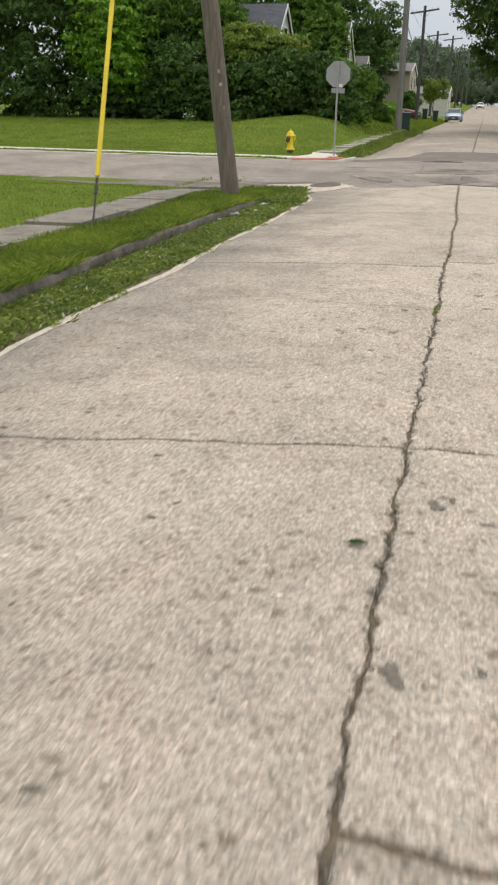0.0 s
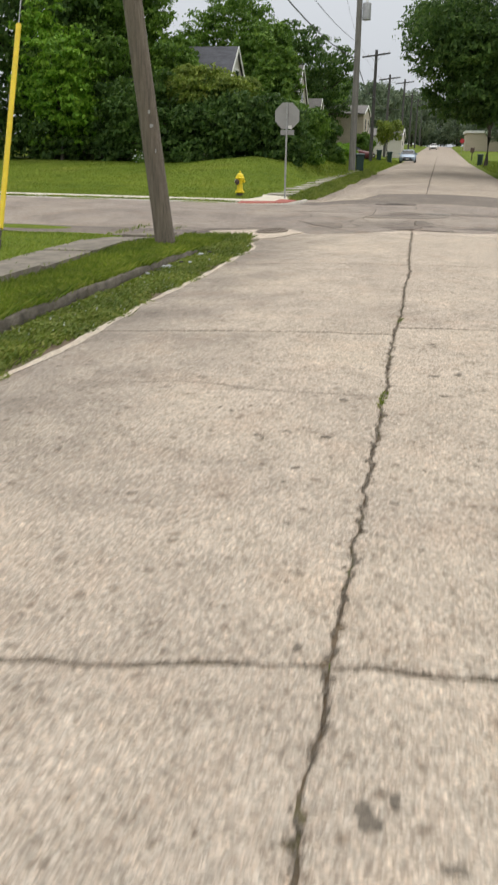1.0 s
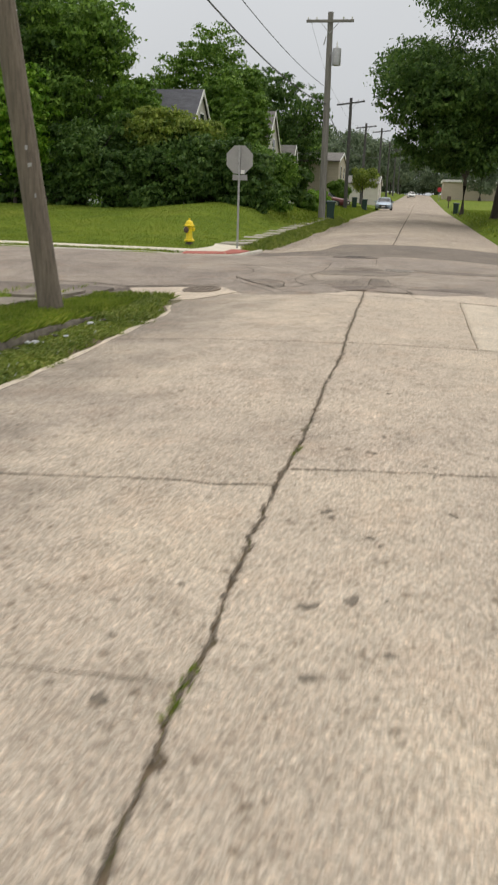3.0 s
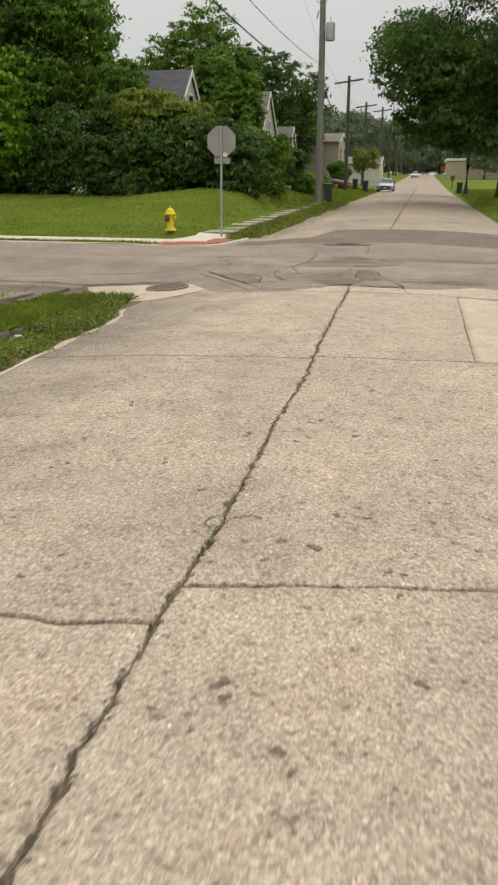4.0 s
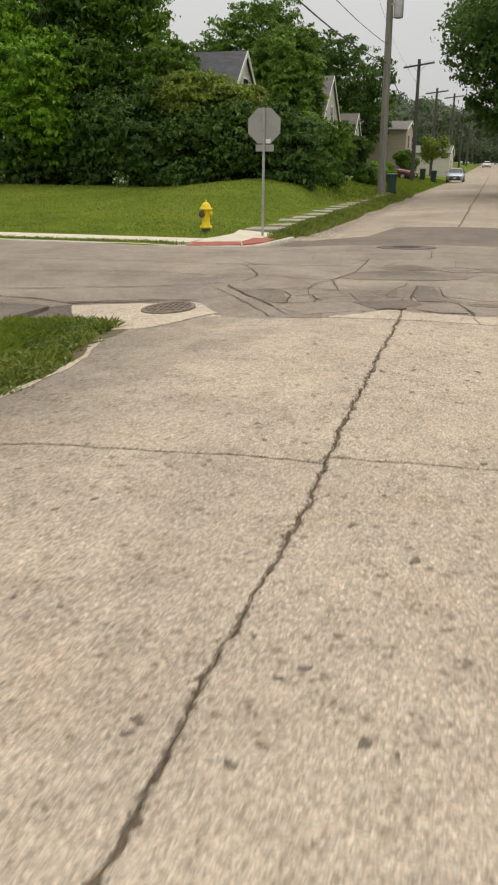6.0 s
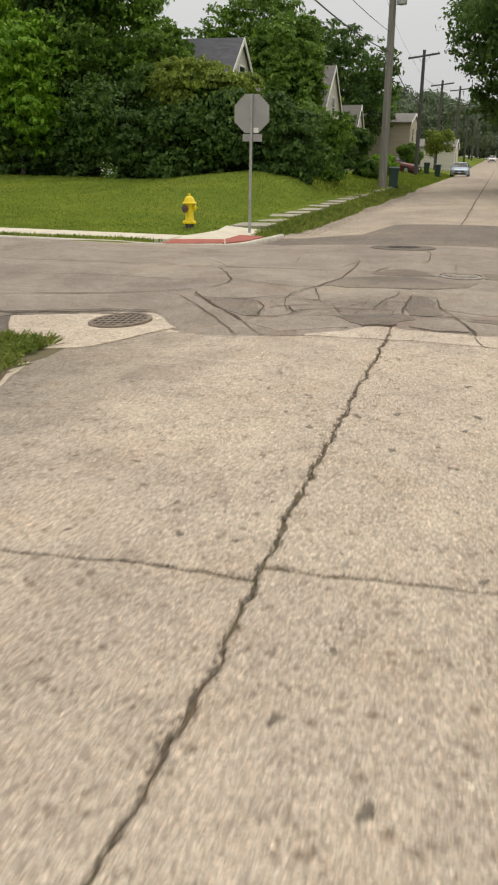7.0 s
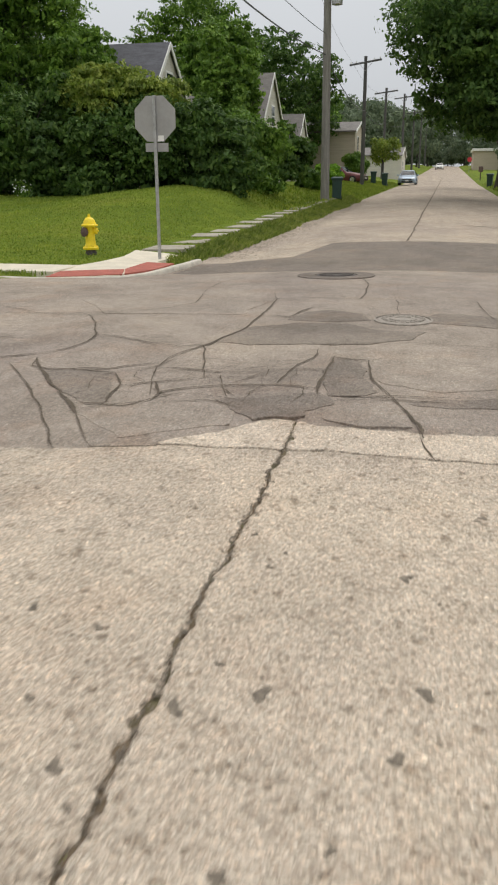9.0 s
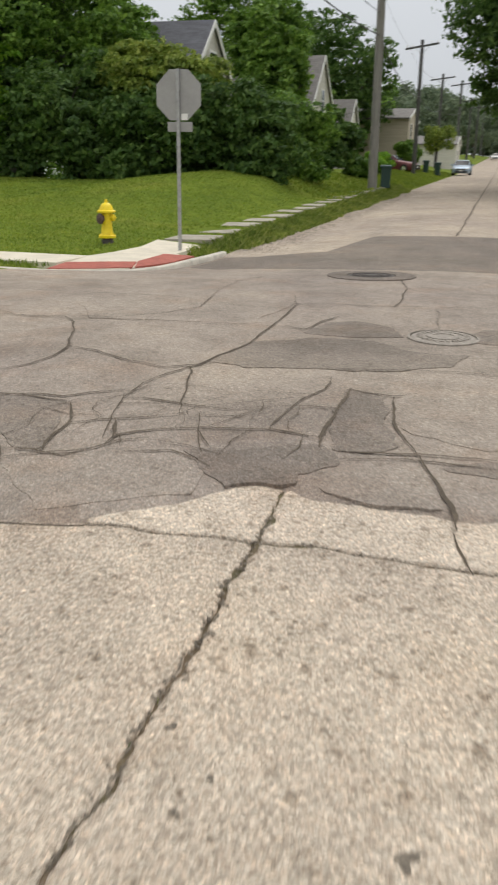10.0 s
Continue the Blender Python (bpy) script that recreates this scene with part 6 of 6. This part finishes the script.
# white flowers in front of the shrubs
fl = holder("flowering_plant", (-14.0, 40.9, float(lawn_z(-14.0, 40.9))), "small plant with white flowers by the shrubs", "plant")
v, f = leaf_cloud([(0, 0, 0.3, 0.3, 0.3, 0.28)], 160, 0.06, 91)
fast("leaves", v, f, M_LEAF, fl)
v, f = leaf_cloud([(0, -0.1, 0.36, 0.42, 0.3, 0.26)], 36, 0.06, 92)
fast("flowers", v, f, M_FLOWER, fl)

# litter in the near gutter
rr = random.Random(9)
for k in range(9):
    x, y = rr.uniform(-3.6, -3.3), rr.uniform(11.5, 15.0)
    l = new("litter", None)
    l.location = (x, y, float(gutter_z(x, y)) + 0.05)
    tagged(l, "crumpled pale scrap of litter in the gutter", "litter", "litter in the gutter")
    bm = bmesh.new()
    bmesh.ops.create_icosphere(bm, subdivisions=2, radius=rr.uniform(0.025, 0.05))
    for vv in bm.verts:
        vv.co += Vector((rr.uniform(-1, 1), rr.uniform(-1, 1), rr.uniform(-1, 1))) * 0.012
        vv.co.z *= 0.5
    part("scrap", bm, M_LITTER if k % 3 else M_IRON, l)

# a green leaf lying on the concrete
leaf = holder("fallen_leaf", (-0.29, 2.55, float(road_z(-0.29, 2.55)) + 0.006), "small green fallen leaf lying on the concrete", "leaf")
bm = bmesh.new()
rows_ = []
for k in range(9):
    u = k / 8
    w = 0.019 * math.sin(math.pi * u ** 0.8) + 0.0008
    x, lift = -0.035 + 0.07 * u, 0.006 * math.sin(2.5 * u)
    rows_.append([bm.verts.new((x, q * w, lift + 0.005 * abs(q))) for q in (-1, -0.5, 0, 0.5, 1)])
for ra, rb in zip(rows_, rows_[1:]):
    for q in range(4):
        bm.faces.new((ra[q], rb[q], rb[q + 1], ra[q + 1]))
bmesh.ops.solidify(bm, geom=bm.faces[:], thickness=0.0008)
part("blade", bm, M_LEAF_DARK, leaf)
part("stalk", tube([(-0.035, 0, 0.0), (-0.05, 0.002, 0.001), (-0.06, 0.006, 0.002)], 0.0012, 5), M_LEAF_DARK, leaf)
